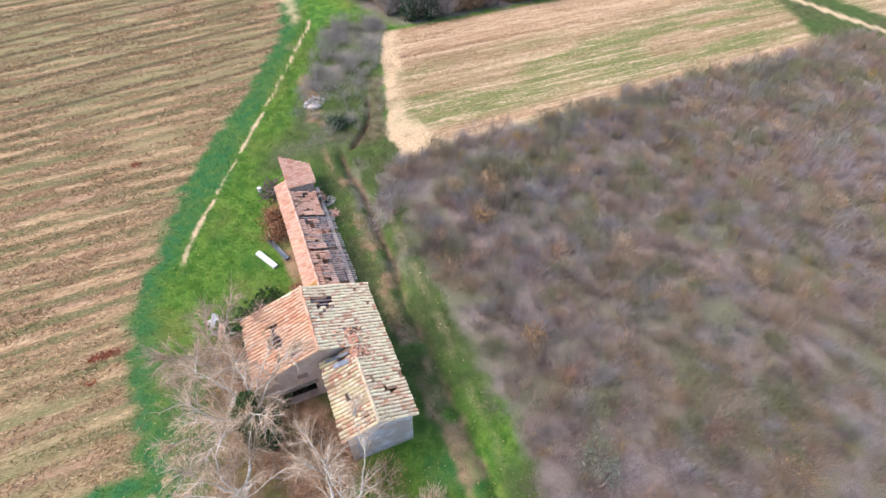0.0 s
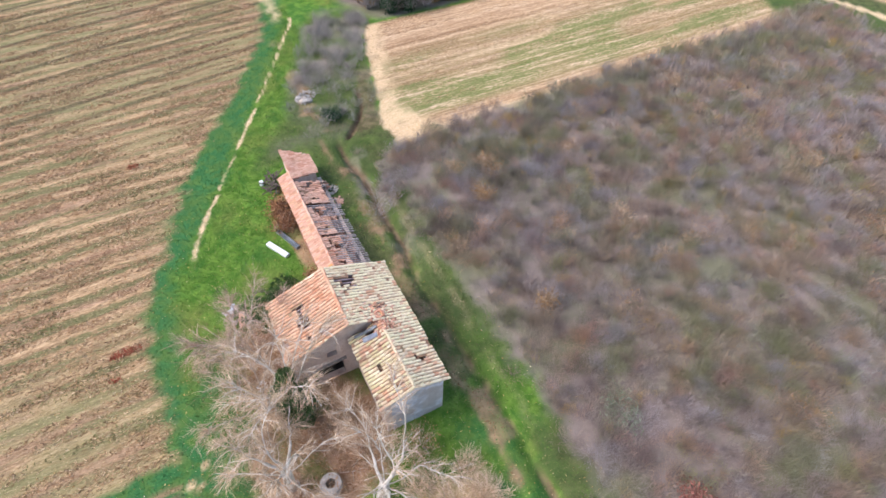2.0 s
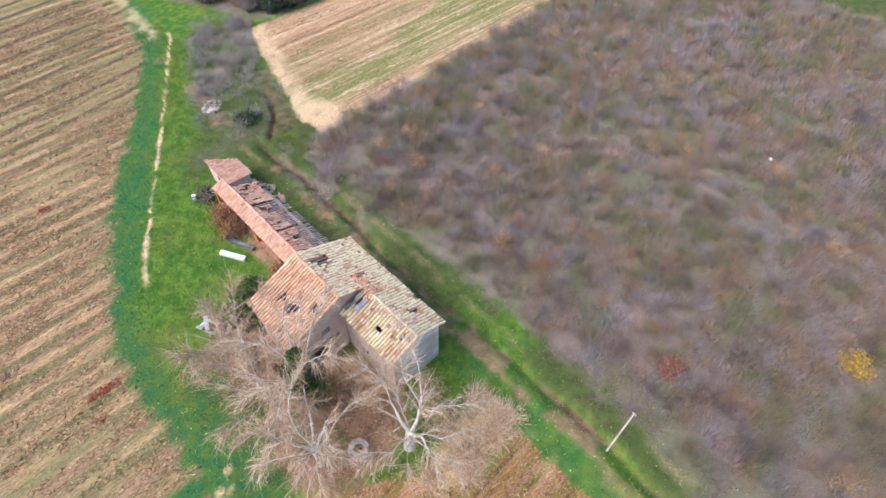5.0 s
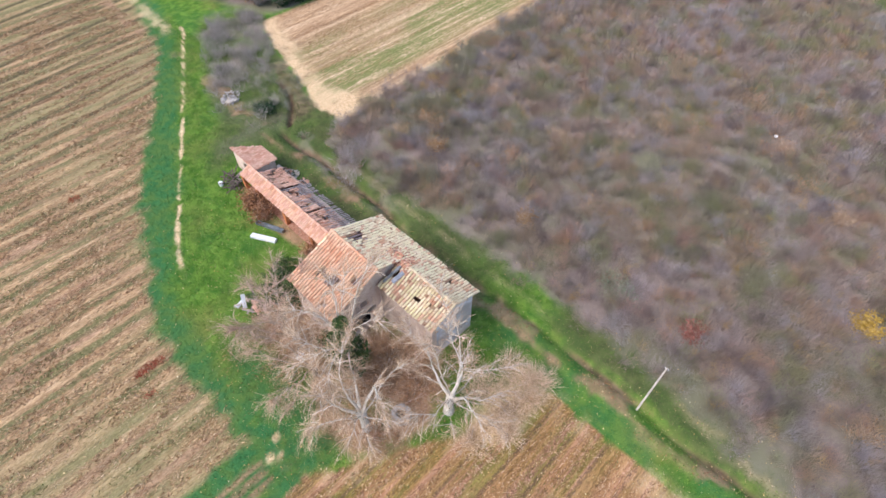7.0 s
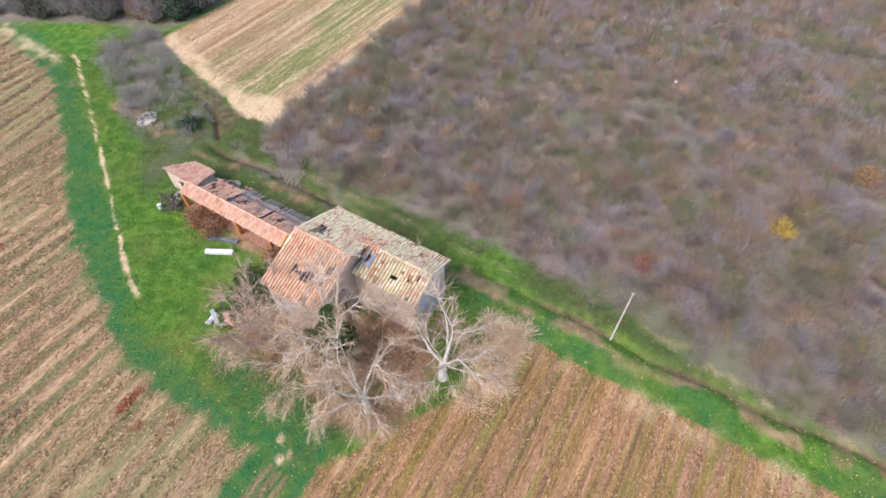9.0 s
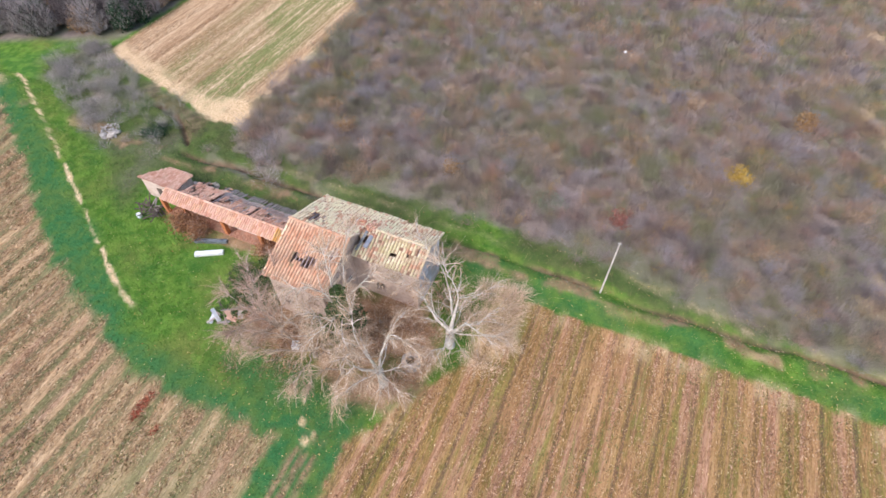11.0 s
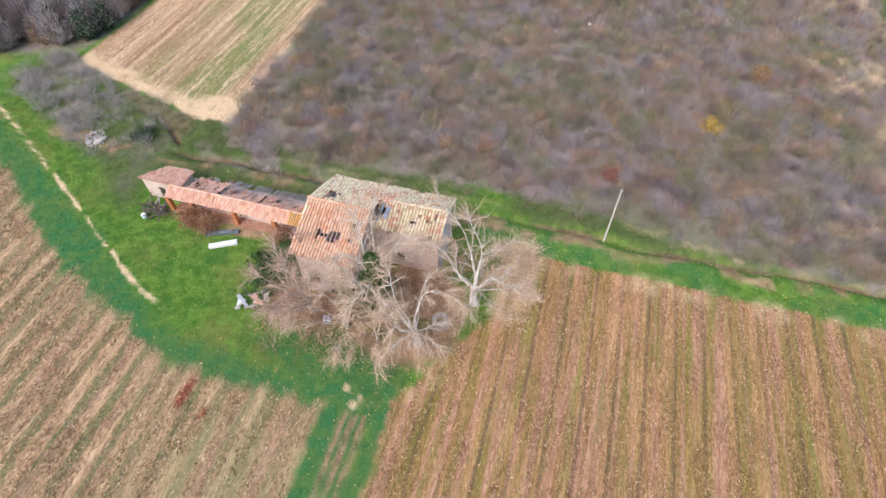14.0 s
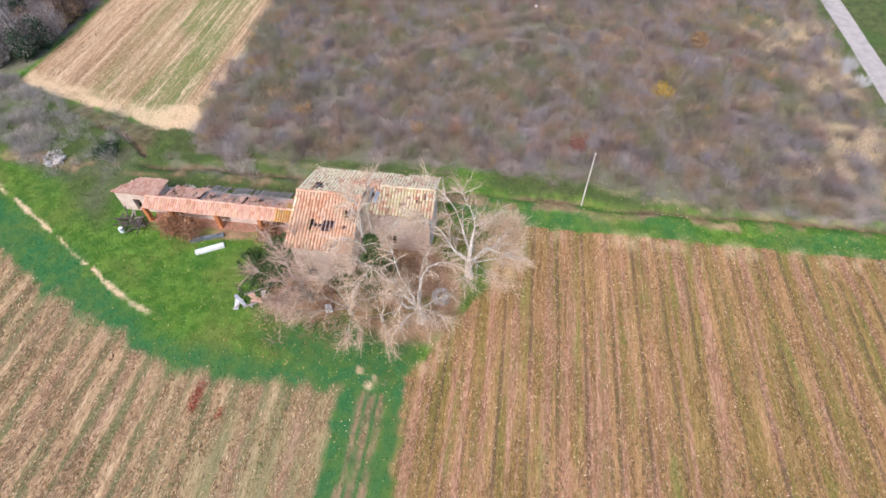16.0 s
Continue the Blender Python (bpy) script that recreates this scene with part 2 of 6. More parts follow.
def mat_tile(name, base, lichen, amount):
    m = Mat(name, 0.9, 0.15)
    col = m.ramp(m.rand, base)
    n1 = m.noise((0.7, 0.7, 0.7), 4, 0.6, shift=3)
    n2 = m.noise((9, 9, 9), 4, 0.65, shift=9)
    f = m.math("MULTIPLY", m.span(m.math("ADD", m.math("MULTIPLY", n1, 0.6), m.math("MULTIPLY", n2, 0.45)), 0.40, 0.62), amount)
    col = m.mix(f, col, lichen)
    col = m.mix(m.math("MULTIPLY", m.span(n2, 0.58, 0.74), 0.45), col, (0.20, 0.14, 0.095))
    col = m.mix(m.math("MULTIPLY", m.span(m.noise((1.6, 1.6, 1.6), 3, 0.6, shift=23), 0.52, 0.68), 0.35), col, (0.46, 0.36, 0.24))
    m.bump(n2, 0.5, 0.02)
    return m.color(col)


def mat_plaster():
    m = Mat("old_plaster_and_stone", 0.95, 0.1)
    big = m.noise((0.5, 0.5, 0.35), 4, 0.6)
    mid = m.noise((2.6, 2.6, 3.4), 4, 0.6, shift=4)
    fine = m.noise((11, 11, 11), 4, 0.7, shift=8)
    col = m.mix(m.span(big, 0.35, 0.65), (0.60, 0.47, 0.39), (0.74, 0.62, 0.54))
    col = m.mix(m.math("MULTIPLY", m.span(mid, 0.52, 0.7), 0.55), col, (0.50, 0.35, 0.27))
    col = m.mix(m.math("MULTIPLY", m.span(mid, 0.45, 0.28), 0.5), col, (0.80, 0.72, 0.66))
    col = m.mix(m.math("MULTIPLY", m.span(fine, 0.55, 0.75), 0.4), col, (0.21, 0.165, 0.13))
    m.bump(m.math("ADD", mid, m.math("MULTIPLY", fine, 0.5)), 0.8, 0.08)
    return m.color(col)


def mat_noise(name, a, b, scale=3.0, rough=0.85, spec=0.2, third=None, metal=0.0, bump=0.3):
    m = Mat(name, rough, spec)
    m.b.inputs["Metallic"].default_value = metal
    n1 = m.noise((scale,) * 3, 5, 0.6, shift=1)
    n2 = m.noise((scale * 0.25,) * 3, 3, 0.5, shift=6)
    col = m.mix(m.span(n1, 0.35, 0.68), a, b)
    if third:
        col = m.mix(m.math("MULTIPLY", m.span(n2, 0.5, 0.65), 0.8), col, third)
    m.bump(n1, bump, 0.03)
    return m.color(col)


def mat_straw_rows():
    """Stubble that takes the tone of its row."""
    m = Mat("row_stubble", 0.85, 0.15)
    col = m.ramp(m.island, [(0, (0.17, 0.095, 0.055)), (0.3, (0.34, 0.20, 0.10)), (0.7, (0.50, 0.32, 0.17)), (1, (0.72, 0.54, 0.36))])
    tan = m.ramp(m.island, [(0, (0.16, 0.12, 0.035)), (0.6, (0.30, 0.215, 0.07)), (1, (0.46, 0.35, 0.15))])
    pink = m.ramp(m.island, [(0, (0.20, 0.10, 0.065)), (0.6, (0.46, 0.265, 0.175)), (1, (0.66, 0.45, 0.33))])
    col = m.mix(m.math("MULTIPLY", m.span(m.noise((0.025, 0.6, 1), 3, 0.6, shift=51), 0.43, 0.57), 0.6), col, tan)
    col = m.mix(m.math("MULTIPLY", m.span(m.noise((0.03, 1.1, 1), 3, 0.6, shift=57), 0.48, 0.60), 0.8), col, pink)
    return m.color(col)


GROUND = mat_ground()
STRAW_ROWS = mat_straw_rows()
SCRUB = mat_scrub()
GRASS_A = mat_islands("grass_blades", [(0, (0.05, 0.13, 0.018)), (0.5, (0.10, 0.22, 0.03)), (0.85, (0.17, 0.28, 0.055)), (1, (0.36, 0.35, 0.16))])
GRASS_B = mat_islands("lush_blades", [(0, (0.03, 0.12, 0.034)), (0.6, (0.07, 0.20, 0.055)), (1, (0.16, 0.27, 0.07))])
GRASS_DULL = mat_islands("rough_blades", [(0, (0.075, 0.105, 0.03)), (0.5, (0.10, 0.13, 0.045)), (0.85, (0.16, 0.18, 0.07)), (1, (0.27, 0.22, 0.13))])
STRAW = mat_islands("straw", [(0, (0.20, 0.115, 0.07)), (0.25, (0.34, 0.21, 0.12)), (0.6, (0.50, 0.33, 0.19)), (0.9, (0.64, 0.47, 0.29)), (1, (0.78, 0.62, 0.43))])
STRAW_PALE = mat_islands("pale_straw", [(0, (0.30, 0.21, 0.10)), (0.4, (0.55, 0.41, 0.23)), (1, (0.80, 0.66, 0.44))])
WEED = mat_islands("field_weed", [(0, (0.07, 0.09, 0.03)), (0.6, (0.13, 0.16, 0.05)), (1, (0.25, 0.26, 0.10))])
RUST_WEED = mat_islands("rust_weed", [(0, (0.30, 0.07, 0.04)), (0.6, (0.50, 0.14, 0.085)), (1, (0.60, 0.28, 0.17))])
LEAF_FALL = mat_islands("fallen_leaves", [(0, (0.46, 0.20, 0.08)), (0.4, (0.66, 0.42, 0.16)), (0.75, (0.80, 0.64, 0.34)), (1, (0.88, 0.80, 0.60))], rough=0.7)
BARK = mat_noise("pale_plane_bark", (0.52, 0.49, 0.43), (0.82, 0.79, 0.73), 4.0, 0.8, third=(0.40, 0.38, 0.30))
BARK_GREY = mat_noise("grey_brown_bark", (0.34, 0.29, 0.24), (0.60, 0.53, 0.46), 4.0, 0.8, third=(0.30, 0.27, 0.21))
TWIG = mat_islands("pale_twigs", [(0, (0.36, 0.25, 0.165)), (0.5, (0.57, 0.42, 0.29)), (1, (0.80, 0.66, 0.50))])
TWIG_WHITE = mat_islands("whitish_twigs", [(0, (0.50, 0.50, 0.52)), (1, (0.80, 0.80, 0.82))])
TWIG_PINK = mat_islands("reddish_twigs", [(0, (0.32, 0.20, 0.15)), (0.5, (0.50, 0.345, 0.265)), (1, (0.70, 0.54, 0.44))])
TWIG_GREY = mat_islands("grey_twigs", [(0, (0.27, 0.24, 0.235)), (0.6, (0.41, 0.37, 0.365)), (1, (0.56, 0.52, 0.51))])
HEDGE_TWIG = mat_islands("hedge_twigs", [(0, (0.22, 0.20, 0.18)), (0.6, (0.36, 0.335, 0.315)), (1, (0.52, 0.48, 0.46))], [(0.5, 0.66, (0.20, 0.23, 0.11), 0.55)])
WOOD_TWIG = mat_islands("dark_wood_twigs", [(0, (0.11, 0.09, 0.09)), (0.6, (0.22, 0.18, 0.18)), (1, (0.36, 0.30, 0.29))])
DEAD_LEAF = mat_islands("dead_leaves", [(0, (0.17, 0.075, 0.035)), (0.6, (0.33, 0.16, 0.08)), (1, (0.45, 0.26, 0.14))])
BRAMBLE_LEAF = mat_islands("bramble_leaves", [(0, (0.26, 0.13, 0.06)), (0.6, (0.44, 0.24, 0.13)), (1, (0.56, 0.36, 0.21))])
DRY_STALK = mat_islands("dry_stalks", [(0, (0.56, 0.40, 0.26)), (0.5, (0.78, 0.60, 0.42)), (1, (0.90, 0.76, 0.58))])
IVY = mat_islands("ivy_leaves", [(0, (0.025, 0.065, 0.016)), (0.6, (0.06, 0.12, 0.035)), (1, (0.13, 0.19, 0.07))], rough=0.5)
YELLOW_LEAF = mat_islands("yellow_leaves", [(0, (0.30, 0.19, 0.04)), (0.6, (0.52, 0.35, 0.07)), (1, (0.64, 0.48, 0.15))])
ORANGE_LEAF = mat_islands("orange_leaves", [(0, (0.24, 0.14, 0.07)), (0.6, (0.38, 0.235, 0.11)), (1, (0.48, 0.33, 0.17))])
RED_LEAF = mat_islands("dark_red_leaves", [(0, (0.20, 0.07, 0.06)), (0.6, (0.34, 0.14, 0.11)), (1, (0.44, 0.24, 0.20))])
SAGE_LEAF = mat_islands("grey_green_leaves", [(0, (0.16, 0.20, 0.12)), (0.6, (0.26, 0.32, 0.22)), (1, (0.40, 0.44, 0.36))])
DARK_LEAF = mat_islands("evergreen_leaves", [(0, (0.012, 0.035, 0.016)), (0.6, (0.03, 0.07, 0.035)), (1, (0.06, 0.11, 0.06))])
PLASTER = mat_plaster()
TILE_ORANGE = mat_tile("orange_roof_tiles", [(0, (0.48, 0.22, 0.13)), (0.45, (0.64, 0.33, 0.20)), (1, (0.76, 0.48, 0.33))], (0.72, 0.53, 0.38), 0.6)
TILE_LICHEN = mat_tile("lichen_roof_tiles", [(0, (0.60, 0.33, 0.22)), (0.3, (0.72, 0.55, 0.38)), (1, (0.86, 0.76, 0.58))], (0.84, 0.80, 0.54), 0.75)
TILE_OLIVE = mat_tile("mossy_roof_tiles", [(0, (0.54, 0.34, 0.21)), (0.4, (0.66, 0.52, 0.32)), (1, (0.78, 0.69, 0.47))], (0.70, 0.66, 0.38), 0.75)
TILE_RED = mat_tile("red_roof_tiles", [(0, (0.50, 0.23, 0.15)), (0.5, (0.63, 0.345, 0.245)), (1, (0.74, 0.48, 0.37))], (0.74, 0.52, 0.41), 0.55)
# Darker than the cover tiles: shade between them is put into this colour.
CHANNEL = mat_noise("shade_dark_roof_channels", (0.30, 0.17, 0.11), (0.48, 0.31, 0.21), 2.0, third=(0.36, 0.28, 0.17))
CHANNEL_RED = mat_noise("red_roof_channel_tiles", (0.52, 0.26, 0.185), (0.68, 0.42, 0.31), 2.5, third=(0.60, 0.37, 0.27))
WOOD_DARK = mat_noise("weathered_dark_wood", (0.06, 0.05, 0.042), (0.16, 0.135, 0.115), 5.0)
WOOD_GREY = mat_noise("weathered_grey_lath", (0.20, 0.18, 0.165), (0.40, 0.36, 0.33), 6.0)
LATH = mat_noise("bleached_lath", (0.30, 0.27, 0.27), (0.52, 0.48, 0.47), 6.0)
BRICK = mat_noise("orange_brick", (0.42, 0.15, 0.06), (0.58, 0.25, 0.11), 4.0)
BRICK_WORN = mat_noise("worn_pink_brick", (0.46, 0.21, 0.13), (0.62, 0.35, 0.24), 5.0)
STONE = mat_noise("pale_rubble_stone", (0.40, 0.35, 0.30), (0.62, 0.57, 0.50), 3.0)
# Grey gable wall; the blue cast of its shade is mixed into the colour.
SHADED_GREY = mat_noise("grey_wall_with_shade_blue", (0.50, 0.51, 0.56), (0.74, 0.75, 0.80), 1.6, 0.95, 0.1, third=(0.46, 0.41, 0.38), bump=0.6)
CONCRETE = mat_noise("weathered_concrete", (0.34, 0.32, 0.30), (0.54, 0.52, 0.49), 2.5, third=(0.27, 0.25, 0.22))
WHITE = mat_noise("whitewashed_metal", (0.70, 0.74, 0.78), (0.82, 0.85, 0.88), 2.0, 0.5, 0.4)
BLUE_METAL = mat_noise("grey_blue_sheet_metal", (0.14, 0.17, 0.20), (0.30, 0.34, 0.38), 2.0, 0.45, 0.5, metal=0.4)
SHEET_PALE = mat_noise("pale_blue_sheet_metal", (0.20, 0.24, 0.30), (0.38, 0.42, 0.50), 2.0, 0.45, 0.5)
POLE_WOOD = mat_noise("bleached_pole_wood", (0.50, 0.46, 0.42), (0.70, 0.67, 0.63), 3.0)
# Near-black colour that stands for the shade inside the house and the well.
SHADE_IN = mat_noise("near_black_inner_shade", (0.03, 0.026, 0.022), (0.07, 0.06, 0.05), 2.0)
RUBBLE_RED = mat_noise("crushed_red_tile", (0.26, 0.13, 0.09), (0.50, 0.28, 0.20), 6.0, third=(0.30, 0.20, 0.15), bump=0.8)
RAFTER = mat_noise("old_rafters", (0.24, 0.19, 0.20), (0.44, 0.36, 0.36), 5.0)
ATTIC = mat_noise("dusty_attic_boards", (0.24, 0.14, 0.10), (0.48, 0.32, 0.24), 3.0, third=(0.30, 0.16, 0.11))
OCHRE = mat_tile("ochre_lichen_tiles", [(0, (0.44, 0.20, 0.07)), (0.5, (0.58, 0.30, 0.10)), (1, (0.66, 0.40, 0.17))], (0.60, 0.38, 0.11), 0.6)


# ---- mesh tools ----
def mesh_of(name, verts, faces, material):
    me = bpy.data.meshes.new(name)
    me.from_pydata([tuple(v) for v in verts], [], faces)
    me.materials.append(material)
    me.update()
    return me


def mesh_tris(name, tris, material):
    """tris: an array (n, 3, 3) of loose triangles."""
    n = len(tris)
    me = bpy.data.meshes.new(name)
    me.vertices.add(3 * n)
    me.vertices.foreach_set("co", np.asarray(tris, dtype=np.float32).reshape(-1))
    me.loops.add(3 * n)
    me.loops.foreach_set("vertex_index", np.arange(3 * n, dtype=np.int32))
    me.polygons.add(n)
    me.polygons.foreach_set("loop_start", np.arange(0, 3 * n, 3, dtype=np.int32))
    me.materials.append(material)
    me.update()
    me.validate()
    return me


def part(name, data, parent, label="", m=None):
    ob = new(name, data)
    ob.parent = parent
    if m is not None:
        ob.matrix_basis = m
    if label:
        ob["label"] = label
    return ob


def thing(name, label, category, at=(0, 0, 0), group="", kind=""):
    ob = new(name)
    ob.empty_display_size = 0.2
    ob.location = at
    return tagged(ob, label, category, group, kind)


def bm_mesh(name, bm, material):
    me = bpy.data.meshes.new(name)
    bmesh.ops.recalc_face_normals(bm, faces=bm.faces)
    bm.to_mesh(me)
    bm.free()
    me.materials.append(material)
    return me


def add_box(bm, lo, hi, m=None, jitter=0.0, rng=None):
    vs = []
    for k in range(8):
        p = Vector((hi[0] if k & 1 else lo[0], hi[1] if k & 2 else lo[1], hi[2] if k & 4 else lo[2]))
        if jitter and rng:
            p += Vector([rng.uniform(-jitter, jitter) for _ in range(3)])
        vs.append(bm.verts.new(m @ p if m else p))
    for f in ((0, 2, 3, 1), (4, 5, 7, 6), (0, 1, 5, 4), (2, 6, 7, 3), (0, 4, 6, 2), (1, 3, 7, 5)):
        bm.faces.new([vs[i] for i in f])


def box_mesh(name, lo, hi, material, bevel=0.0, jitter=0.0, rng=None):
    bm = bmesh.new()
    add_box(bm, lo, hi, None, jitter, rng)
    if bevel:
        bmesh.ops.bevel(bm, geom=list(bm.edges), offset=bevel, segments=1, affect="EDGES")
    return bm_mesh(name, bm, material)


def beam_pose(a, b):
    """A pose whose x axis runs from a to b."""
    a, b = Vector(a), Vector(b)
    q = (b - a).to_track_quat("X", "Z")
    return Matrix.Translation(a) @ q.to_matrix().to_4x4()


def tube(verts, faces, pts, radii, sides):
    """Adds a tapered tube along pts to the lists."""
    first = None
    for i, (p, r) in enumerate(zip(pts, radii)):
        d = (pts[min(i + 1, len(pts) - 1)] - pts[max(i - 1, 0)]).normalized()
        u = d.orthogonal().normalized()
        if first is not None:
            u = (first - d * first.dot(d))
            u = u.normalized() if u.length > 1e-4 else d.orthogonal().normalized()
        first = u
        w = d.cross(u)
        for k in range(sides):
            a = 2 * math.pi * k / sides
            verts.append(p + (u * math.cos(a) + w * math.sin(a)) * r)
        if i:
            o = len(verts) - 2 * sides
            for k in range(sides):
                faces.append((o + k, o + (k + 1) % sides, o + sides + (k + 1) % sides, o + sides + k))
    o = len(verts) - sides
    faces.append(tuple(range(o, o + sides)))


def slivers(start, way, length, width, rng):
    """Thin upright triangles, an array (n, 3, 3)."""
    n = len(start)
    way = way / np.linalg.norm(way, axis=1, keepdims=True)
    side = np.cross(way, rng.normal(size=(n, 3)))
    side /= np.linalg.norm(side, axis=1, keepdims=True) + 1e-9
    width = np.broadcast_to(width, (n,))[:, None]
    length = np.broadcast_to(length, (n,))[:, None]
    return np.stack([start - side * width / 2, start + side * width / 2, start + way * length], 1)


LATTICE = np.random.RandomState(5).rand(64, 64)


def vnoise(x, y, size, k=0):
    """Smooth value noise over the plan, 0 to 1."""
    u, v = np.asarray(x) / size + 13.7 * k, np.asarray(y) / size + 7.3 * k
    i, j = np.floor(u).astype(int), np.floor(v).astype(int)
    f, g = u - i, v - j
    f, g = f * f * (3 - 2 * f), g * g * (3 - 2 * g)
    L = LATTICE
    a = L[i % 64, j % 64] * (1 - f) + L[(i + 1) % 64, j % 64] * f
    b = L[i % 64, (j + 1) % 64] * (1 - f) + L[(i + 1) % 64, (j + 1) % 64] * f
    return a * (1 - g) + b * g


def soft(v, lo, hi):
    t = np.clip((v - lo) / (hi - lo), 0, 1)
    return t * t * (3 - 2 * t)


# ---- the plan: what grows where ----
def edge_west(y):
    return np.interp(y, [19, 26, 30, 36, 41, 45, 50, 57, 63, 75, 90, 120], [-15.4, -15.6, -15.8, -14.9, -12.6, -11.2, -9.4, -5.2, -1.0, 5.8, 10, 12])


def edge_lush(y):
    return np.interp(y, [19, 29, 33, 38, 45, 54, 68, 75, 90], [-13.0, -13.4, -13.0, -11.9, -7.4, -2.6, 5.0, 8.4, 13])


def line_track(y):
    return np.interp(y, [37, 41, 46, 56, 69, 76, 79.5, 81], [-10.8, -9.4, -6.7, -0.9, 6.2, 9.9, 12.0, 11.6])


def edge_south(x):
    return np.interp(x, [-60, -23, -13, -8, -3.2, -0.7, 3, 4.2, 4.4], [12.4, 13.2, 13.7, 10.6, 7.9, 7.4, 6.2, 5.0, -90])


def edge_scrub(y):
    return np.interp(y, [-60, -30, -16, -7, 0, 5, 16, 24, 32, 40, 46], [8.9, 8.9, 9.1, 10.0, 11.2, 12.0, 11.7, 11.2, 11.4, 12.4, 14.5])


def edge_north(y):
    return np.interp(y, [44, 46, 50, 58, 70, 74], [15.0, 14.8, 14.4, 16.8, 20.1, 22.5])


def ditch_line(y):
    return 8.35 + 0.25 * np.sin(y * 0.21) + 0.15 * np.sin(y * 0.63 + 1)


def brook_line(y):
    return np.interp(y, [47, 49, 52.5, 55.6, 60], [8.8, 9.6, 12.4, 13.9, 14.6])


def cover(x, y):
    """The share of each ground cover at plan points."""
    n1 = (vnoise(x, y, 1.3, 1) - 0.5) * 1.0 + (vnoise(x, y, 0.5, 2) - 0.5) * 0.6
    n2 = (vnoise(x, y, 4.0, 3) - 0.5) * 2.0
    rows = (vnoise(x * 0.1, y, 1.1, 4) - 0.5) * 0.9
    w = {}
    w["west"] = soft(edge_west(y) - x + n1 * 0.9 + rows * 1.3, -0.8, 0.8) * soft(y - 19.1 - 0.02 * (x + 15) + n1 * 0.4, -0.3, 0.3)
    lane = soft(y - edge_south(x) + n1 * 0.4, -0.2, 0.6) * soft(-12.2 - x + n2, -1.5, 1.5) * soft(20 - y, -0.5, 0.5)
    verge = soft(edge_lush(y) - x + n1 * 1.0 + n2 * 0.3, -1.3, 1.3) * soft(y - 15, -1, 1)
    lane = lane * (0.25 + 0.75 * soft(np.abs(y - 16.3 + n1 * 0.5), 0.9, 1.7))
    w["lush"] = np.maximum(verge, lane)
    w["lush"] = np.maximum(w["lush"], 0.6 * soft(1.9 - np.abs(x - 5.9 + n1), -0.8, 0.8) * soft(vnoise(x, y, 2.6, 23), 0.25, 0.6) * soft(13.0 - y, -1, 1) * soft(y + 40, 0, 2))
    w["lush"] = np.maximum(w["lush"], 0.8 * soft(1 - np.hypot((x + 11.6) / 3.4, (y - 20.0) / 8.5) + n1 * 0.3, 0, 0.5))
    w["south"] = soft(edge_south(x) - y + n1 * 0.8 + rows * 0.4, -0.4, 0.4) * soft(4.3 - x + n1 * 0.9, -0.4, 0.4)
    w["north"] = soft(x - edge_north(y) + n1 * 0.6, -0.3, 0.3) * soft(y - 45.3 - 0.02 * (x - 15) + n1 * 0.6, -0.3, 0.4) * soft(73.4 - y + n1 * 0.4, -0.3, 0.3) * soft(85 + (y - 52) * 0.35 - x + n1, -1, 1)
    w["scrub"] = soft(x - edge_scrub(y) + n1 * 1.2 + n2 * 0.3, -0.9, 1.2) * soft(46.0 + 0.02 * (x - 15) - y + n1, -0.6, 0.6) * soft(y + 36 + n2, -2, 2) * soft(92 - x + n2, -2, 2)
    thicket = soft(x - edge_lush(y) - 4.8 + n2, -1.5, 1.5) * soft(edge_north(y) - x + n1, -0.5, 0.5) * soft(y - 49 + n2, -2, 2) * soft(79 - y + n2, -3, 3)
    w["scrub"] = np.maximum(w["scrub"], thicket * (0.25 + 0.6 * soft(y - 61, -3, 6)) * soft(vnoise(x, y, 2.5, 9), 0.3, 0.7))
    w["scrub"] = np.maximum(w["scrub"], 0.75 * soft(x - 6.6 + n1 - 0.04 * (y - 30), -0.5, 1.5) * soft(y - 30 + n2 * 2, -4, 5) * soft(45.5 - y + n1, -0.8, 0.8) * soft(15 - x, 0, 1) * soft(vnoise(x, y, 1.5, 25), 0.3, 0.56))
    woods = soft(y - 74.2 + n1, -0.6, 0.8) * soft(x - 12 - (99 - y) * 0.5 + n2, -1.5, 1.5)
    w["scrub"] = np.maximum(w["scrub"], woods)
    trackw = 0.04 + 0.30 * vnoise(x, y, 1.3, 6)
    straw = soft(trackw - np.abs(x - line_track(y) + n1 * 0.25), -0.14, 0.14) * soft(y - 36.5, 0, 3) * soft(81 - y, 0, 1) * soft(vnoise(x, y, 0.75, 7), 0.22, 0.5)
    rim = soft(0.9 - np.abs(edge_south(x) - y - 0.7 + n1), -0.6, 0.8) * soft(4.6 - x, 0, 0.5) * soft(x + 14, 0, 1)
    rim = np.maximum(rim, soft(1.1 - np.abs(x - 3.6), -0.6, 0.6) * soft(5 - y, 0, 1) * 0.8 * soft(vnoise(x, y, 3, 8), 0.2, 0.7))
    straw = np.maximum(straw, 0.42 * rim * soft(vnoise(x, y, 1.2, 12), 0.3, 0.7))
    nrim = np.maximum(soft(edge_north(y) + 2.9 + 3.5 * soft(51 - y, -3, 4) - x + n2 + n1, -1, 1.5), 0.4 * soft(46.9 + 0.02 * (x - 15) - y + n1, -0.7, 0.7)) * w["north"]
    straw = np.maximum(straw, 0.85 * nrim * (0.55 + 0.45 * soft(vnoise(x, y, 1.4, 13), 0.2, 0.5)))
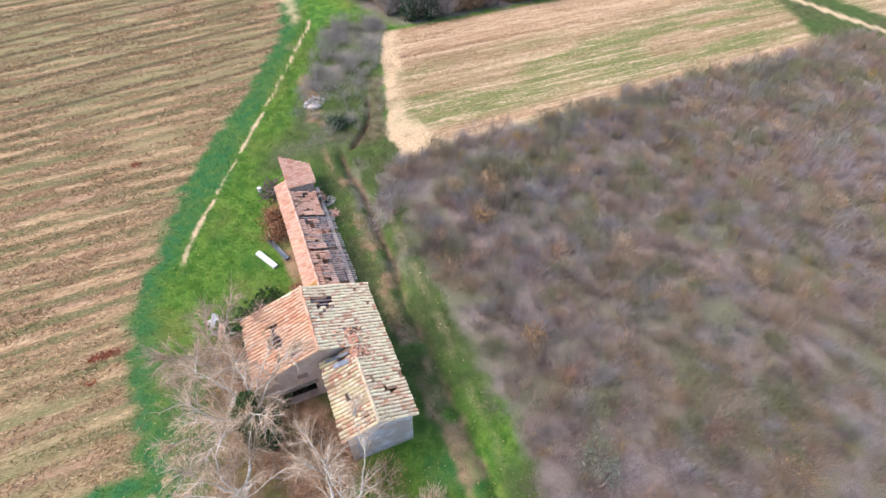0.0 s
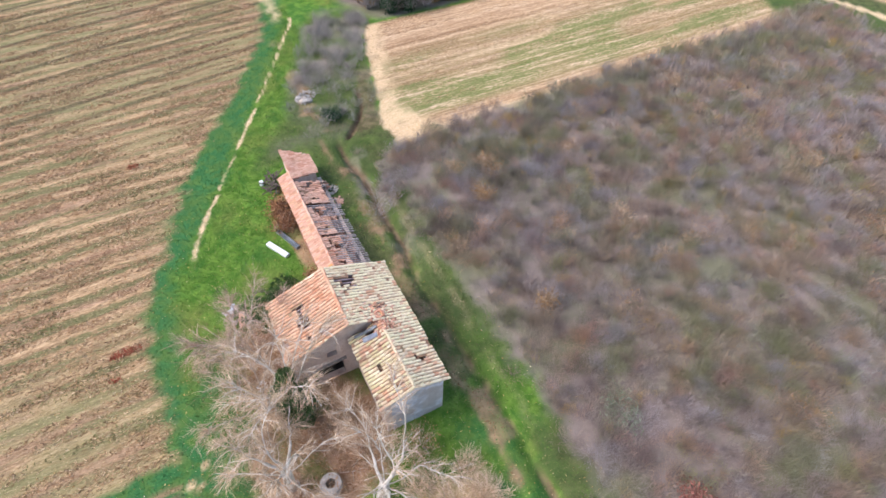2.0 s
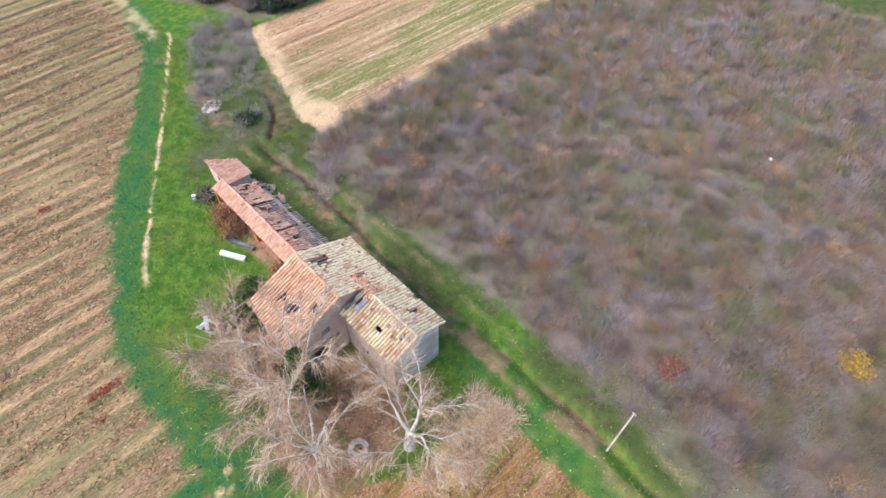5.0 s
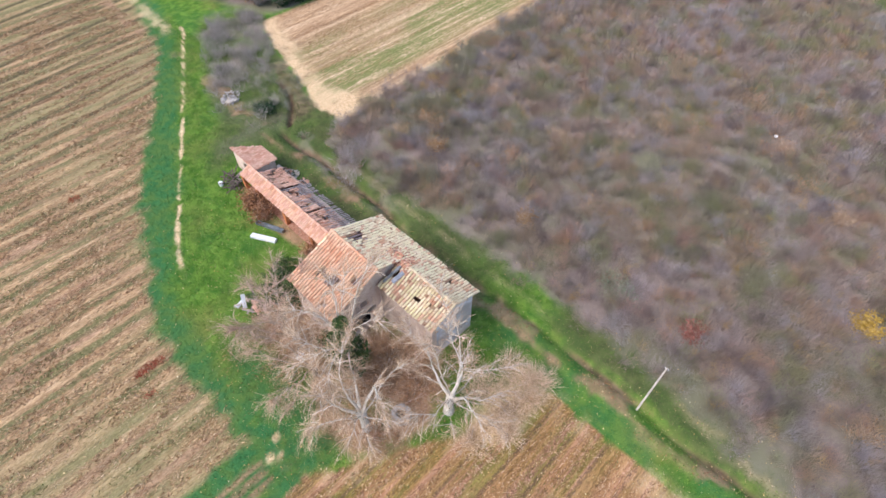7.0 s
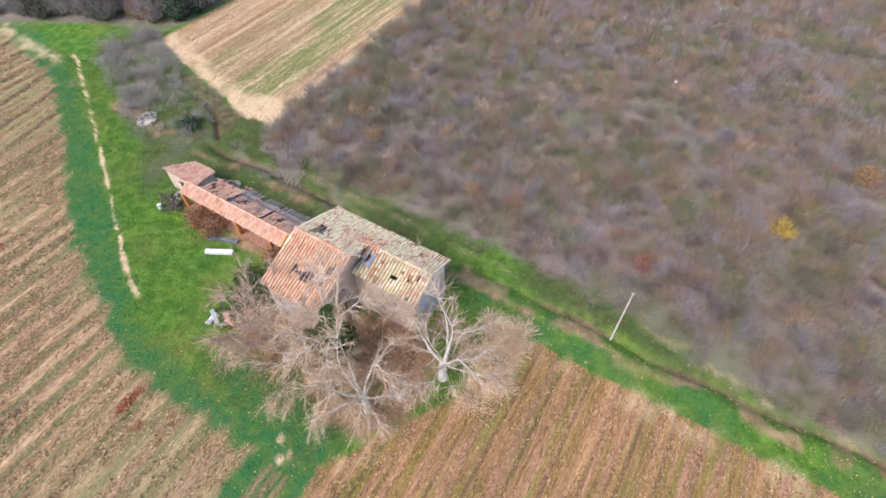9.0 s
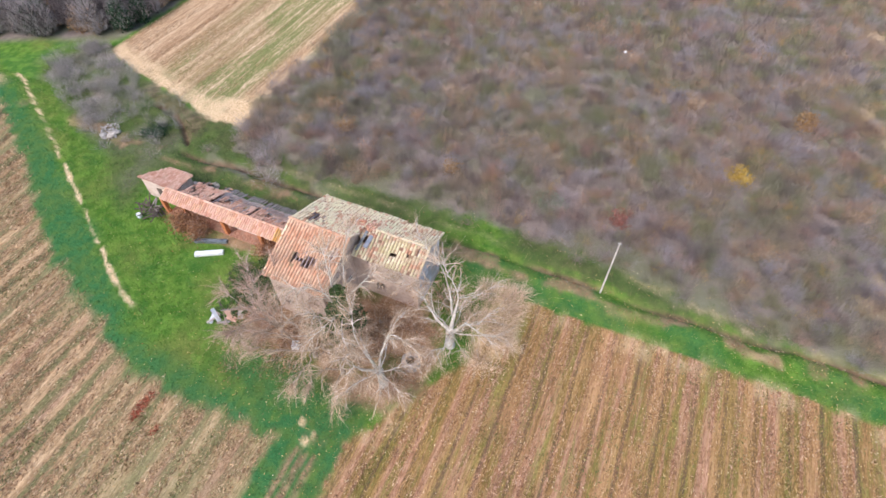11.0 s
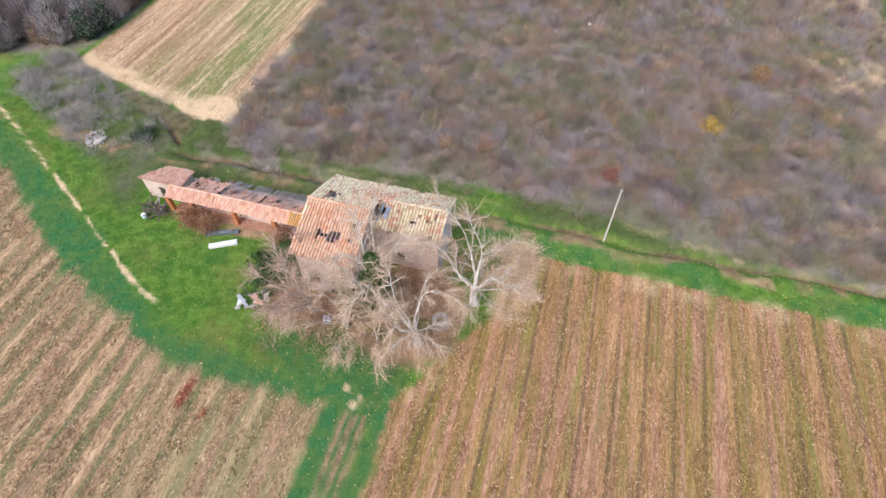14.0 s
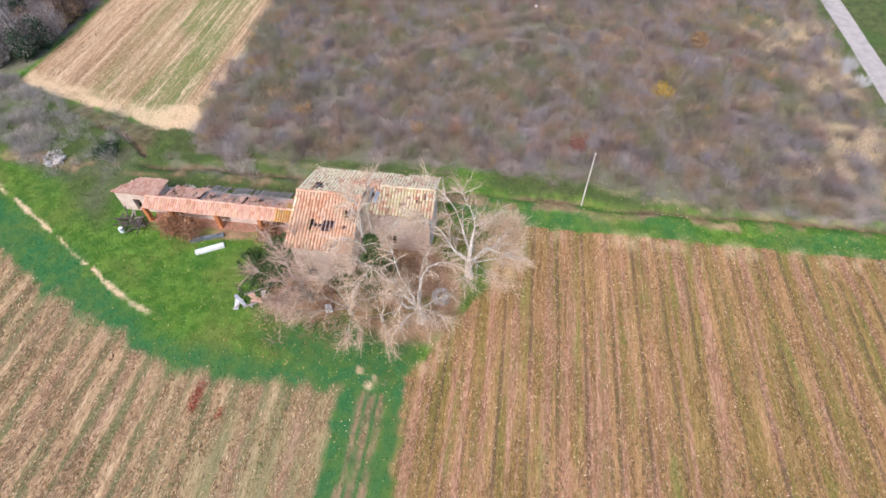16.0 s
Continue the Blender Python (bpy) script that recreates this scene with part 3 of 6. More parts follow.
    straw = np.maximum(straw, 0.16 * soft(0.4 - np.abs(x - 9.8 - 0.01 * y + n1 * 0.5), -0.3, 0.3) * soft(y - 8, 0, 4) * soft(42 - y, 0, 4) * soft(vnoise(x, y, 1.6, 19), 0.3, 0.6))
    straw = np.maximum(straw, 0.30 * soft(0.35 - np.abs(x - edge_scrub(y) + 0.1 + n1), -0.5, 0.5) * soft(-3 - y, -3, 3) * soft(vnoise(x, y, 1.2, 14), 0.25, 0.65))
    straw = np.maximum(straw, 0.6 * soft(-24 - y + n2 * 2, -3, 3) * soft(x - 12, -2, 4) * soft(y + 37, 0, 1) * soft(vnoise(x, y, 5, 15), 0.3, 0.6))
    straw = np.maximum(straw, 0.75 * soft(1 - np.hypot((x - 1.0) / 4.6, (y - 7.0) / 2.3) + n1 * 0.4, 0, 0.5))
    for cx, cy, r in ((-13.4, 17.9, 0.28), (-14.6, 16.8, 0.26), (-14.0, 16.5, 0.2)):
        straw = np.maximum(straw, soft(r - np.hypot(x - cx, y - cy) + n1 * 0.5, -0.1, 0.2))
    straw = np.maximum(straw, soft(0.9 - np.abs(x - 9.7 - (y - 80) * 0.10 + n1), -0.6, 0.6) * soft(y - 80, -1, 2) * soft(99 - y, -1, 2) * 0.6 * soft(vnoise(x, y, 1.5, 27), 0.2, 0.55))
    straw = np.maximum(straw, 0.9 * soft(0.7 - np.abs(x - 91.6 + (y - 58.6) * 0.36 + n1 * 0.4), -0.3, 0.3) * soft(80 - y, 0, 5) * soft(y - 20, 0, 5))
    w["north"] = np.maximum(w["north"], soft(x - 97.5 + (y - 58.6) * 0.36 + n1, -0.8, 0.8))
    w["straw"] = straw
    lit = soft(1 - np.hypot((x + 5.0) / 6.0, (y - 15.6) / 6.2) + n1 * 0.15 + n2 * 0.06, -0.05, 0.25)
    lit = np.maximum(lit, soft(1 - np.hypot((x + 6.5) / 3.2, (y - 24) / 5.0) + n1 * 0.2, -0.05, 0.3))
    lit = np.maximum(lit, soft(1 - np.hypot((x + 0.2) / 1.5, (y - 36) / 9.5) + n1 * 0.35, 0.0, 0.4) * 0.9)
    rut = np.minimum(np.minimum(np.abs(y - 15.5 + n1 * 0.25), np.abs(y - 16.3 + n1 * 0.25)), np.abs(y - 17.1 + n1 * 0.25))
    lit = np.maximum(lit, 0.9 * soft(0.24 - rut, -0.12, 0.15) * soft(-14.0 - x, -0.5, 1) * soft(vnoise(x, y, 1.0, 17), 0.1, 0.4))
    lit = np.maximum(lit, 0.8 * soft(0.95 - np.abs(x - ditch_line(y) + 1.0 + n1 * 0.9), -0.4, 0.4) * soft(vnoise(x, y, 1.6, 16), 0.36, 0.62))
    w["litter"] = lit * (1 - w["south"] * 0.7) * (0.55 + 0.45 * soft(vnoise(x, y, 1.7, 28), 0.25, 0.5))
    dirt = soft(0.28 - np.abs(x - ditch_line(y) + n1 * 0.3), -0.22, 0.22) * soft(48.5 - y, -1, 1) * soft(0.2 + vnoise(x, y, 3.0, 18), 0.4, 0.8)
    dirt = np.maximum(dirt, soft(0.4 - np.abs(x - brook_line(y) + n1 * 0.4), -0.2, 0.25) * soft(y - 49, -0.5, 0.5) * soft(58.5 - y, -0.5, 0.5))
    dirt = np.maximum(dirt, 0.6 * soft(x - brook_line(y) + n1, 0, 0.5) * soft(edge_north(y) - x + n1, -0.2, 0.6) * soft(y - 49.5, -0.5, 0.5) * soft(62 - y, -2, 2) * soft(vnoise(x, y, 1.8, 24), 0.25, 0.6))
    w["dirt"] = dirt
    w["dull"] = soft(x - 4.2 + n1, -0.6, 0.8) * soft(y - 15 + n2, -4, 5) * soft(54 - y + n2, -2, 2) * (0.7 + 0.3 * soft(vnoise(x, y, 2.2, 21), 0.2, 0.6))
    w["dull"] = np.maximum(w["dull"], soft(x - 82, 0, 4))
    w["dull"] = np.maximum(w["dull"], 0.8 * soft(3.0 - np.abs(y + 37.5), -1, 1) * soft(x - 12, 0, 3))
    w["dull"] = np.maximum(w["dull"], 0.95 * soft(x - ditch_line(y) + n1, 0.1, 0.9) * soft(9 - y, -2, 2))
    w["dull"] = np.maximum(w["dull"], 0.8 * thicket)
    w["dull"] = np.maximum(w["dull"], 0.55 * soft(2.6 - np.abs(x + 11.0 + n2), -1.5, 1.5) * soft(y - 13, -1, 2) * soft(27 - y + n2, -3, 3))
    w["dull"] = np.maximum(w["dull"], 0.35 * soft(1.6 - np.abs(y - 16.3 + n1), -0.5, 0.8) * soft(-14 - x, -1, 1))
    w["green_n"] = (0.35 + 0.65 * soft(vnoise(x * 0.25, y, 2.6, 20), 0.3, 0.6)) * soft(y - 47.5, 0, 3) * soft(63 + x * 0.04 - y, -2, 5)
    return w


def height(x, y):
    """The ground's height."""
    h = (vnoise(x, y, 9.0, 30) - 0.5) * 0.25 + (vnoise(x, y, 1.2, 31) - 0.5) * 0.07
    d = x - ditch_line(y)
    run = soft(49 - y, -1.5, 1.5)
    h = h - run * 0.62 * np.exp(-(d / 0.55) ** 2) + run * 0.16 * np.exp(-((d + 1.6) / 0.7) ** 2)
    d2 = x - brook_line(y)
    field = soft(edge_south(x) - y, 0, 1.0) * soft(4.0 - x, 0, 0.6)
    h = h - field * 0.06 * soft(np.cos(2 * np.pi * (y - 4.25) / 2.33), 0.6, 1.0)
    h = h - 0.75 * np.exp(-(d2 / 0.42) ** 2) * soft(y - 49, -0.5, 0.5) * soft(58.5 - y, -0.5, 0.5)
    near = np.maximum(np.maximum(np.abs(x + 0.5) - 5.6, np.abs(y - 30) - 18), 0)
    return h * (0.25 + 0.75 * soft(near, 0, 3))


def build_ground():
    def axis(lo, hi, fine, a, b, coarse):
        v = list(np.arange(a, lo, coarse)) + list(np.arange(lo, hi, fine)) + list(np.arange(hi, b + 0.01, coarse))
        ext = [12, 40, 100, 250, 600, 1400, 3000]
        return np.array([a - e for e in ext[::-1]] + v + [b + e for e in ext])
    xs, ys = axis(-34, 24, 0.3, -52, 110, 0.9), axis(-30, 62, 0.3, -62, 112, 0.9)
    X, Y = np.meshgrid(xs, ys)
    Z = height(X, Y)
    nx, ny = len(xs), len(ys)
    w = cover(X, Y)
    idx = np.arange(nx * ny).reshape(ny, nx)
    quads = np.stack([idx[:-1, :-1], idx[:-1, 1:], idx[1:, 1:], idx[1:, :-1]], -1).reshape(-1, 4)
    me = bpy.data.meshes.new("ground")
    me.vertices.add(nx * ny)
    me.vertices.foreach_set("co", np.stack([X, Y, Z], -1).astype(np.float32).reshape(-1))
    me.loops.add(quads.size)
    me.loops.foreach_set("vertex_index", quads.astype(np.int32).reshape(-1))
    me.polygons.add(len(quads))
    me.polygons.foreach_set("loop_start", np.arange(0, quads.size, 4, dtype=np.int32))
    me.polygons.foreach_set("use_smooth", np.ones(len(quads), dtype=bool))
    me.update()
    me.validate()
    for name, keys in (("cover_a", ("straw", "lush", "west")), ("cover_b", ("south", "north", "scrub")), ("cover_c", ("litter", "green_n", "dirt")), ("cover_d", ("dull", "dull", "dull"))):
        at = me.attributes.new(name, "FLOAT_COLOR", "POINT")
        cols = np.ones((nx * ny, 4), dtype=np.float32)
        for i, k in enumerate(keys):
            cols[:, i] = w[k].reshape(-1)
        at.data.foreach_set("color", cols.reshape(-1))
    me.materials.append(GROUND)
    return tagged(new("ground", me), "autumn farmland of straw rows, grass, ditch and bare scrub", "ground", kind="structure")


build_ground()


# ---- roofs of barrel tiles ----
def tile_mesh(name, radius, length, material, rise=0.75):
    verts, faces = [], []
    for y, r in ((0.0, radius * 0.92), (-length, radius * 1.06)):
        for k in range(6):
            a = math.pi * k / 5
            verts.append((r * math.cos(a), y, r * rise * math.sin(a) + (0.02 if y < 0 else 0.0)))
    for k in range(5):
        faces.append((k, k + 1, k + 7, k + 6))
    faces += [tuple(range(5, -1, -1)), tuple(range(6, 12)), (0, 6, 11, 5)]
    return mesh_of(name, verts, faces, material)


def tiled_slope(parent, name, ridge, along, down, length, run, pitch, step, materials, holes, rng, label="", sag=0.0, ragged=0.0, under=None, cut=None, rise=0.75):
    """A slope from the ridge's start: along the ridge, down the slope. holes: (u0, u1, v0, v1) in metres along and down."""
    ridge, along, down = Vector(ridge), Vector(along).normalized(), Vector(down).normalized()
    up = along.cross(down)
    if up.z < 0:
        up = -up
    cols, rows = max(1, round(length / pitch)), max(1, round(run / step))
    pitch, step = length / cols, run / rows

    def at(u, v, lift=0.0):
        dip = -sag * math.sin(math.pi * min(max(u / length, 0), 1)) * math.sin(math.pi * min(max(v / run, 0), 1))
        dip += 0.11 * (float(vnoise(u + ridge.x * 3, v + ridge.y, 1.6, 50)) - 0.5)
        return ridge + along * u + down * v + up * (lift + dip)

    def gone(u, v):
        u2, v2 = u + (float(vnoise(u, v, 0.5, 52)) - 0.5) * 0.5, v + (float(vnoise(u, v, 0.5, 53)) - 0.5) * 0.7
        return any(a <= u2 <= b and c <= v2 <= d for a, b, c, d in holes) or (cut is not None and cut(u, v))

    # channel tiles: a trough in each column, left out over the holes
    cells = {(i, j) for i in range(cols) for j in range(rows) if not gone((i + 0.5) * pitch, (j + 0.5) * step)}
    best = set()
    rest = set(cells)
    while rest:
        todo, seen = [min(rest)], set()
        while todo:
            c = todo.pop()
            if c in rest:
                rest.discard(c)
                seen.add(c)
                todo += [(c[0] + 1, c[1]), (c[0] - 1, c[1]), (c[0], c[1] + 1), (c[0], c[1] - 1)]
        best = max(best, seen, key=len)
    bm = bmesh.new()
    for i in range(cols):
        for j in range(rows):
            u, v = (i + 0.5) * pitch, (j + 0.5) * step
            if (i, j) not in best:
                continue
            ring = []
            for v2, dz in ((j * step, 0.0), ((j + 1) * step, 0.012)):
                for du, lift in ((-0.5, 0.05), (-0.25, 0.012), (0.25, 0.012), (0.5, 0.05)):
                    ring.append(bm.verts.new(at(u + du * pitch, v2, lift + dz)))
                ring.append(bm.verts.new(at(u - 0.5 * pitch, v2, -0.04)))
                ring.append(bm.verts.new(at(u + 0.5 * pitch, v2, -0.04)))
            for k in range(3):
                bm.faces.new((ring[k], ring[k + 1], ring[k + 7], ring[k + 6]))
            bm.faces.new((ring[4], ring[5], ring[11], ring[10]))
            bm.faces.new((ring[6], ring[7], ring[8], ring[9], ring[11], ring[10]))
    bmesh.ops.remove_doubles(bm, verts=bm.verts, dist=0.014)
    roof = part(name, bm_mesh(name, bm, under or CHANNEL), parent, label)
    meshes = [tile_mesh("tile", pitch * 0.40, step * 1.15, mt, rise) for mt in materials]
    rot = Matrix((along, -down, up)).transposed().to_4x4()
    for i in range(cols + 1):
        for j in range(rows):
            u, v = i * pitch, j * step
            if gone(u, v + step * 0.5) or rng.random() < 0.02 + ragged:
                continue
            p = at(u, v, 0.055 + rng.uniform(-0.008, 0.012))
            lean = pose(0, 0, 0, rng.uniform(-3, 3), rng.uniform(-4, 4), rng.gauss(0, 2.2))
            part("tile", rng.choice(meshes), roof, m=Matrix.Translation(p + along * rng.uniform(-0.014, 0.014) + down * rng.uniform(-0.03, 0.03)) @ rot @ lean)
    return roof


def ridge_tiles(parent, a, b, material, rng, step=0.42, radius=0.125):
    a, b = Vector(a), Vector(b)
    d = (b - a).normalized()
    n = round((b - a).length / step)
    me = tile_mesh("ridge_tile", radius, step * 1.12, material)
    q = d.to_track_quat("-Y", "Z").to_matrix().to_4x4()
    for i in range(n):
        if rng.random() < 0.04:
            continue
        part("ridge_tile", me, parent, m=Matrix.Translation(a + d * (i * step) + Vector((0, 0, 0.06 + rng.uniform(-0.015, 0.02)))) @ q @ pose(0, 0, 0, 0, 0, rng.gauss(0, 3)))


def wall_mesh(name, a, b, z0, top, thick, openings, material, rng):
    """A wall from a to b in plan; top(u): its height along it; openings: (u0, u1, z0, z1). Uneven faces."""
    a, b = Vector((*a, 0)), Vector((*b, 0))
    d = (b - a).normalized()
    n = Vector((d.y, -d.x, 0))
    length = (b - a).length
    us = sorted({0.0, length, *[v for o in openings for v in o[:2]], *[length * k / 12 for k in range(1, 12)]})
    bm = bmesh.new()
    for u0, u1 in zip(us, us[1:]):
        mid = (u0 + u1) / 2
        gaps = sorted((o[2], o[3]) for o in openings if o[0] < mid < o[1])
        z = z0
        spans = []
        for g0, g1 in gaps:
            spans.append((z, g0, False))
            z = g1
        spans.append((z, None, True))
        for lo, hi, last in spans:
            t0, t1 = (top(u0), top(u1)) if last else (hi, hi)
            if min(t0, t1) <= lo + 0.01:
                t0, t1 = max(t0, lo + 0.02), max(t1, lo + 0.02)
            vs = []
            for side in (0, thick):
                for u, z2 in ((u0, lo), (u1, lo), (u1, t1), (u0, t0)):
                    vs.append(bm.verts.new(a + d * u - n * side + Vector((0, 0, z2))))
            for f in ((0, 1, 2, 3), (7, 6, 5, 4), (0, 4, 5, 1), (1, 5, 6, 2), (2, 6, 7, 3), (3, 7, 4, 0)):
                bm.faces.new([vs[i] for i in f])
    bmesh.ops.remove_doubles(bm, verts=bm.verts, dist=0.002)
    for v in bm.verts:
        k = v.co
        v.co = k + n * ((float(vnoise(k.x * 2 + k.y, k.z, 0.9, 60)) - 0.5) * 0.05)
    return bm_mesh(name, bm, material)


SLOPE = 0.396
RX, BX, XW, XE = -0.55, 1.83, -5.5, 4.55      # ridge lines and eaves
YS, YM, YN = 13.7, 19.9, 25.65                # south gable, step between the blocks, north gable
RZ, EZ = 7.2, 5.2


def build_farmhouse():
    rng = random.Random(11)
    house = thing("farmhouse", "derelict plastered stone farmhouse with a holed barrel-tile roof", "house", (-0.5, 20, 0))
    house_m = Matrix.Translation((-0.5, 20, 0)).inverted()

    def wall(name, a, b, top, openings, label="", thick=0.5, skin=None):
        ob = part(name, wall_mesh(name, a, b, -0.3, top, thick, openings, skin or PLASTER, rng), house, label, house_m)
        return ob

    o = 0.28
    xw, xe, ys, ym, yn = XW + o, XE - o, YS + o, YM + 0.22, YN - o
    bw = -0.72 + o
    eave = lambda u: EZ - 0.05 + 0.1

    def gable(x0, ridge_x, rz, sign=1):
        return lambda u: rz - 0.10 - SLOPE * abs(x0 + sign * u - ridge_x)

    # outer face lies to the right of each run
    w = wall("wall", (xw, yn), (xw, ym), eave, [(3.7, 4.5, 2.45, 3.3), (0.9, 1.7, 1.0, 2.0)], "west wall, worn plaster with a small window")
    part("window_frame", box_mesh("window_frame", (-0.04, -0.35, 0), (0.04, 0.35, 0.07), WOOD_DARK), w, m=Matrix.Translation((xw + 0.25, yn - 4.1, 2.46)))
    wall("wall", (xw + 0.5, ym), (bw, ym), gable(xw + 0.5, RX, RZ), [(0.5, 3.2, 0.3, 2.4), (2.1, 2.9, 3.6, 4.3)], "shaded south wall with a wide dark opening")
    wall("wall", (bw, ym), (bw, ys), eave, [(2.0, 2.9, 0.75, 2.05), (1.4, 1.9, 4.25, 4.75), (4.2, 4.8, 4.3, 4.75)], "west wall of the low block with a barred window")
    wall("wall", (bw + 0.5, ys), (xe, ys), gable(bw + 0.5, BX, RZ - SLOPE * (BX - RX)), [], "grey gable wall, tinted blue for its shade", 0.5, SHADED_GREY)
    wall("wall", (xe, ys + 0.5), (xe, yn), eave, [(3, 3.8, 2.6, 3.6), (8.2, 9.0, 2.6, 3.6)], "east wall")
    wall("wall", (xe - 0.5, yn), (xw + 0.5, yn), gable(xe - 0.5, RX, RZ, -1), [], "north gable wall")
    wall("gable", (bw, ym), (xe - 0.5, ym), gable(bw, RX, RZ), [], "gable standing over the low roof", 0.4)
    for k in (1, 2):
        part("window_bar", box_mesh("window_bar", (-0.03, -0.03, 0), (0.03, 0.03, 1.3), WOOD_DARK), house, m=house_m @ Matrix.Translation((bw + 0.2, ym - 2.0 - 0.3 * k, 0.75)))
    part("window_bar", box_mesh("window_bar", (-0.03, 0, -0.03), (0.03, 0.9, 0.03), WOOD_DARK), house, m=house_m @ Matrix.Translation((bw + 0.2, ym - 2.9, 1.4)))
    part("lintel", box_mesh("lintel", (-0.1, -0.12, -0.12), (3.1, 0.2, 0.12), WOOD_GREY, 0.02), house, "bleached beam over the opening", house_m @ Matrix.Translation((xw + 0.9, ym - 0.05, 2.5)) @ pose(0, 0, 0, 0, -4, 0))
    # Floors coloured near-black so the rooms look unlit.
    part("floor", box_mesh("floor", (xw + 0.5, ym, -0.2), (xe - 0.5, yn - 0.5, 0.05), SHADE_IN), house, m=house_m)
    part("floor", box_mesh("floor", (bw + 0.5, ys + 0.5, -0.2), (xe - 0.5, ym, 0.05), SHADE_IN), house, m=house_m)
    part("upper_floor", box_mesh("upper_floor", (xw + 0.5, ym + 0.5, 4.55), (xe - 0.5, yn - 0.5, 4.7), ATTIC), house, m=house_m)

    part("upper_floor", box_mesh("upper_floor", (bw + 0.5, ys + 0.5, 4.55), (xe - 0.5, ym, 4.7), ATTIC), house, "attic floor strewn with tile and dust", house_m)
    roofs = new("roof")
    roofs.parent = house
    roofs.matrix_basis = house_m
    c = math.cos(math.atan(SLOPE))
    run = (RX - XW) / c
    dw, de = (-1, 0, -SLOPE), (1, 0, -SLOPE)
    # along: from the south end to the north
    tiled_slope(roofs, "roof_slope", (RX, YM, RZ), (0, 1, 0), dw, YN - YM, run, 0.285, 0.36, [TILE_ORANGE],
                [(2.7, 4.1, 2.75, 3.3), (1.6, 3.0, 2.65, 3.4), (0.6, 1.7, 2.7, 3.1), (0.25, 1.1, 1.3, 2.3), (1.5, 2.0, 4.6, 5.3)], rng, "orange barrel-tile slope with a collapsed patch", 0.10)
    tiled_slope(roofs, "roof_slope", (RX, YM, RZ), (0, 1, 0), de, YN - YM, (XE - RX) / c, 0.285, 0.36, [TILE_LICHEN] * 9 + [TILE_ORANGE],
                [(4.1, 4.75, 0.6, 2.2), (3.55, 3.95, 0.5, 2.0), (3.15, 3.35, 0.6, 1.3), (0.95, 1.4, 2.5, 4.0)], rng, "lichen-pale barrel-tile slope with gaps", 0.08)
    bz = RZ - SLOPE * (BX - RX)
    tiled_slope(roofs, "roof_slope", (BX, YS, bz), (0, 1, 0), de, YM - YS - 0.02, (XE - BX) / c, 0.285, 0.36, [TILE_LICHEN] * 9 + [TILE_ORANGE],
                [(2.0, 2.4, 1.45, 2.0)], rng, "pale yellow-green barrel-tile slope", 0.06)
    tiled_slope(roofs, "roof_slope", (BX, YS, bz), (0, 1, 0), dw, YM - YS - 0.1, (BX + 0.75) / c, 0.285, 0.36, [TILE_OLIVE, TILE_OLIVE, TILE_LICHEN, TILE_LICHEN, TILE_ORANGE],
                [(2.5, 2.95, 1.25, 1.85), (0.55, 0.9, 0.5, 1.1), (1.2, 1.5, 1.0, 1.5), (5.4, 6.2, 0.9, 1.7)], rng, "pale barrel-tile slope patched with orange tiles", 0.10, 0.02)
    ridge_tiles(roofs, (RX, YM, RZ), (RX, YN, RZ), TILE_ORANGE, rng)
    ridge_tiles(roofs, (BX, YS, bz), (BX, YM - 1.0, bz), TILE_LICHEN, rng)
    for y in (YM, YN):
        for s, x1 in ((-1, XW), (1, XE)):
            if y == YM and s == 1:
                continue
            ridge_tiles(roofs, (RX, y, RZ - 0.02), (x1, y, RZ - 0.02 - SLOPE * abs(x1 - RX)), TILE_LICHEN, rng, 0.4, 0.11)
    for x1 in (-0.7, XE):
        ridge_tiles(roofs, (BX, YS, bz - 0.02), (x1, YS, bz - 0.02 - SLOPE * abs(x1 - BX)), TILE_LICHEN, rng, 0.4, 0.11)
    # rafters and battens that show through the gaps
    raf = box_mesh("rafter", (0, -0.05, -0.14), (run - 0.1, 0.05, -0.05), RAFTER)
    for k in range(14):
        y = YM + 0.5 + k * 0.36
        part("rafter", raf, roofs, m=beam_pose((RX, y, RZ - 0.02), (XW, y, EZ - 0.02)))
        part("rafter", raf, roofs, m=beam_pose((RX, y, RZ - 0.02), (XE, y, RZ - 0.02 - SLOPE * (XE - RX))))
    # broken brick chimney with two flues
    bm = bmesh.new()
    for lo, hi in (((-0.55, -0.35, 0), (-0.40, 0.35, 1)), ((0.40, -0.35, 0), (0.55, 0.35, 1)), ((-0.08, -0.22, 0), (0.08, 0.22, 1)),
                   ((-0.40, -0.35, 0), (0.40, -0.22, 1)), ((-0.40, 0.22, 0), (0.40, 0.35, 1))):
        add_box(bm, lo, (hi[0], hi[1], 0.85))
    part("chimney", bm_mesh("chimney", bm, BRICK_WORN), house, "broken orange brick chimney with two open flues", house_m @ pose(1.75, YM + 0.35, 5.6, 0, 2, 12))
    part("metal_sheet", box_mesh("metal_sheet", (0, -0.12, 0), (1.9, 0.12, 0.06), BLUE_METAL, 0.01), house, "bent blue-grey metal flashing", house_m @ beam_pose((-0.35, YM - 0.25, 5.62), (1.35, YM - 0.5, 6.35)))
    part("metal_sheet", box_mesh("metal_sheet", (0, -0.2, 0), (1.2, 0.2, 0.03), SHEET_PALE), house, "pale metal sheet on the broken roof valley", house_m @ beam_pose((0.1, YM - 0.85, 5.72), (1.45, YM - 1.05, 6.26)))
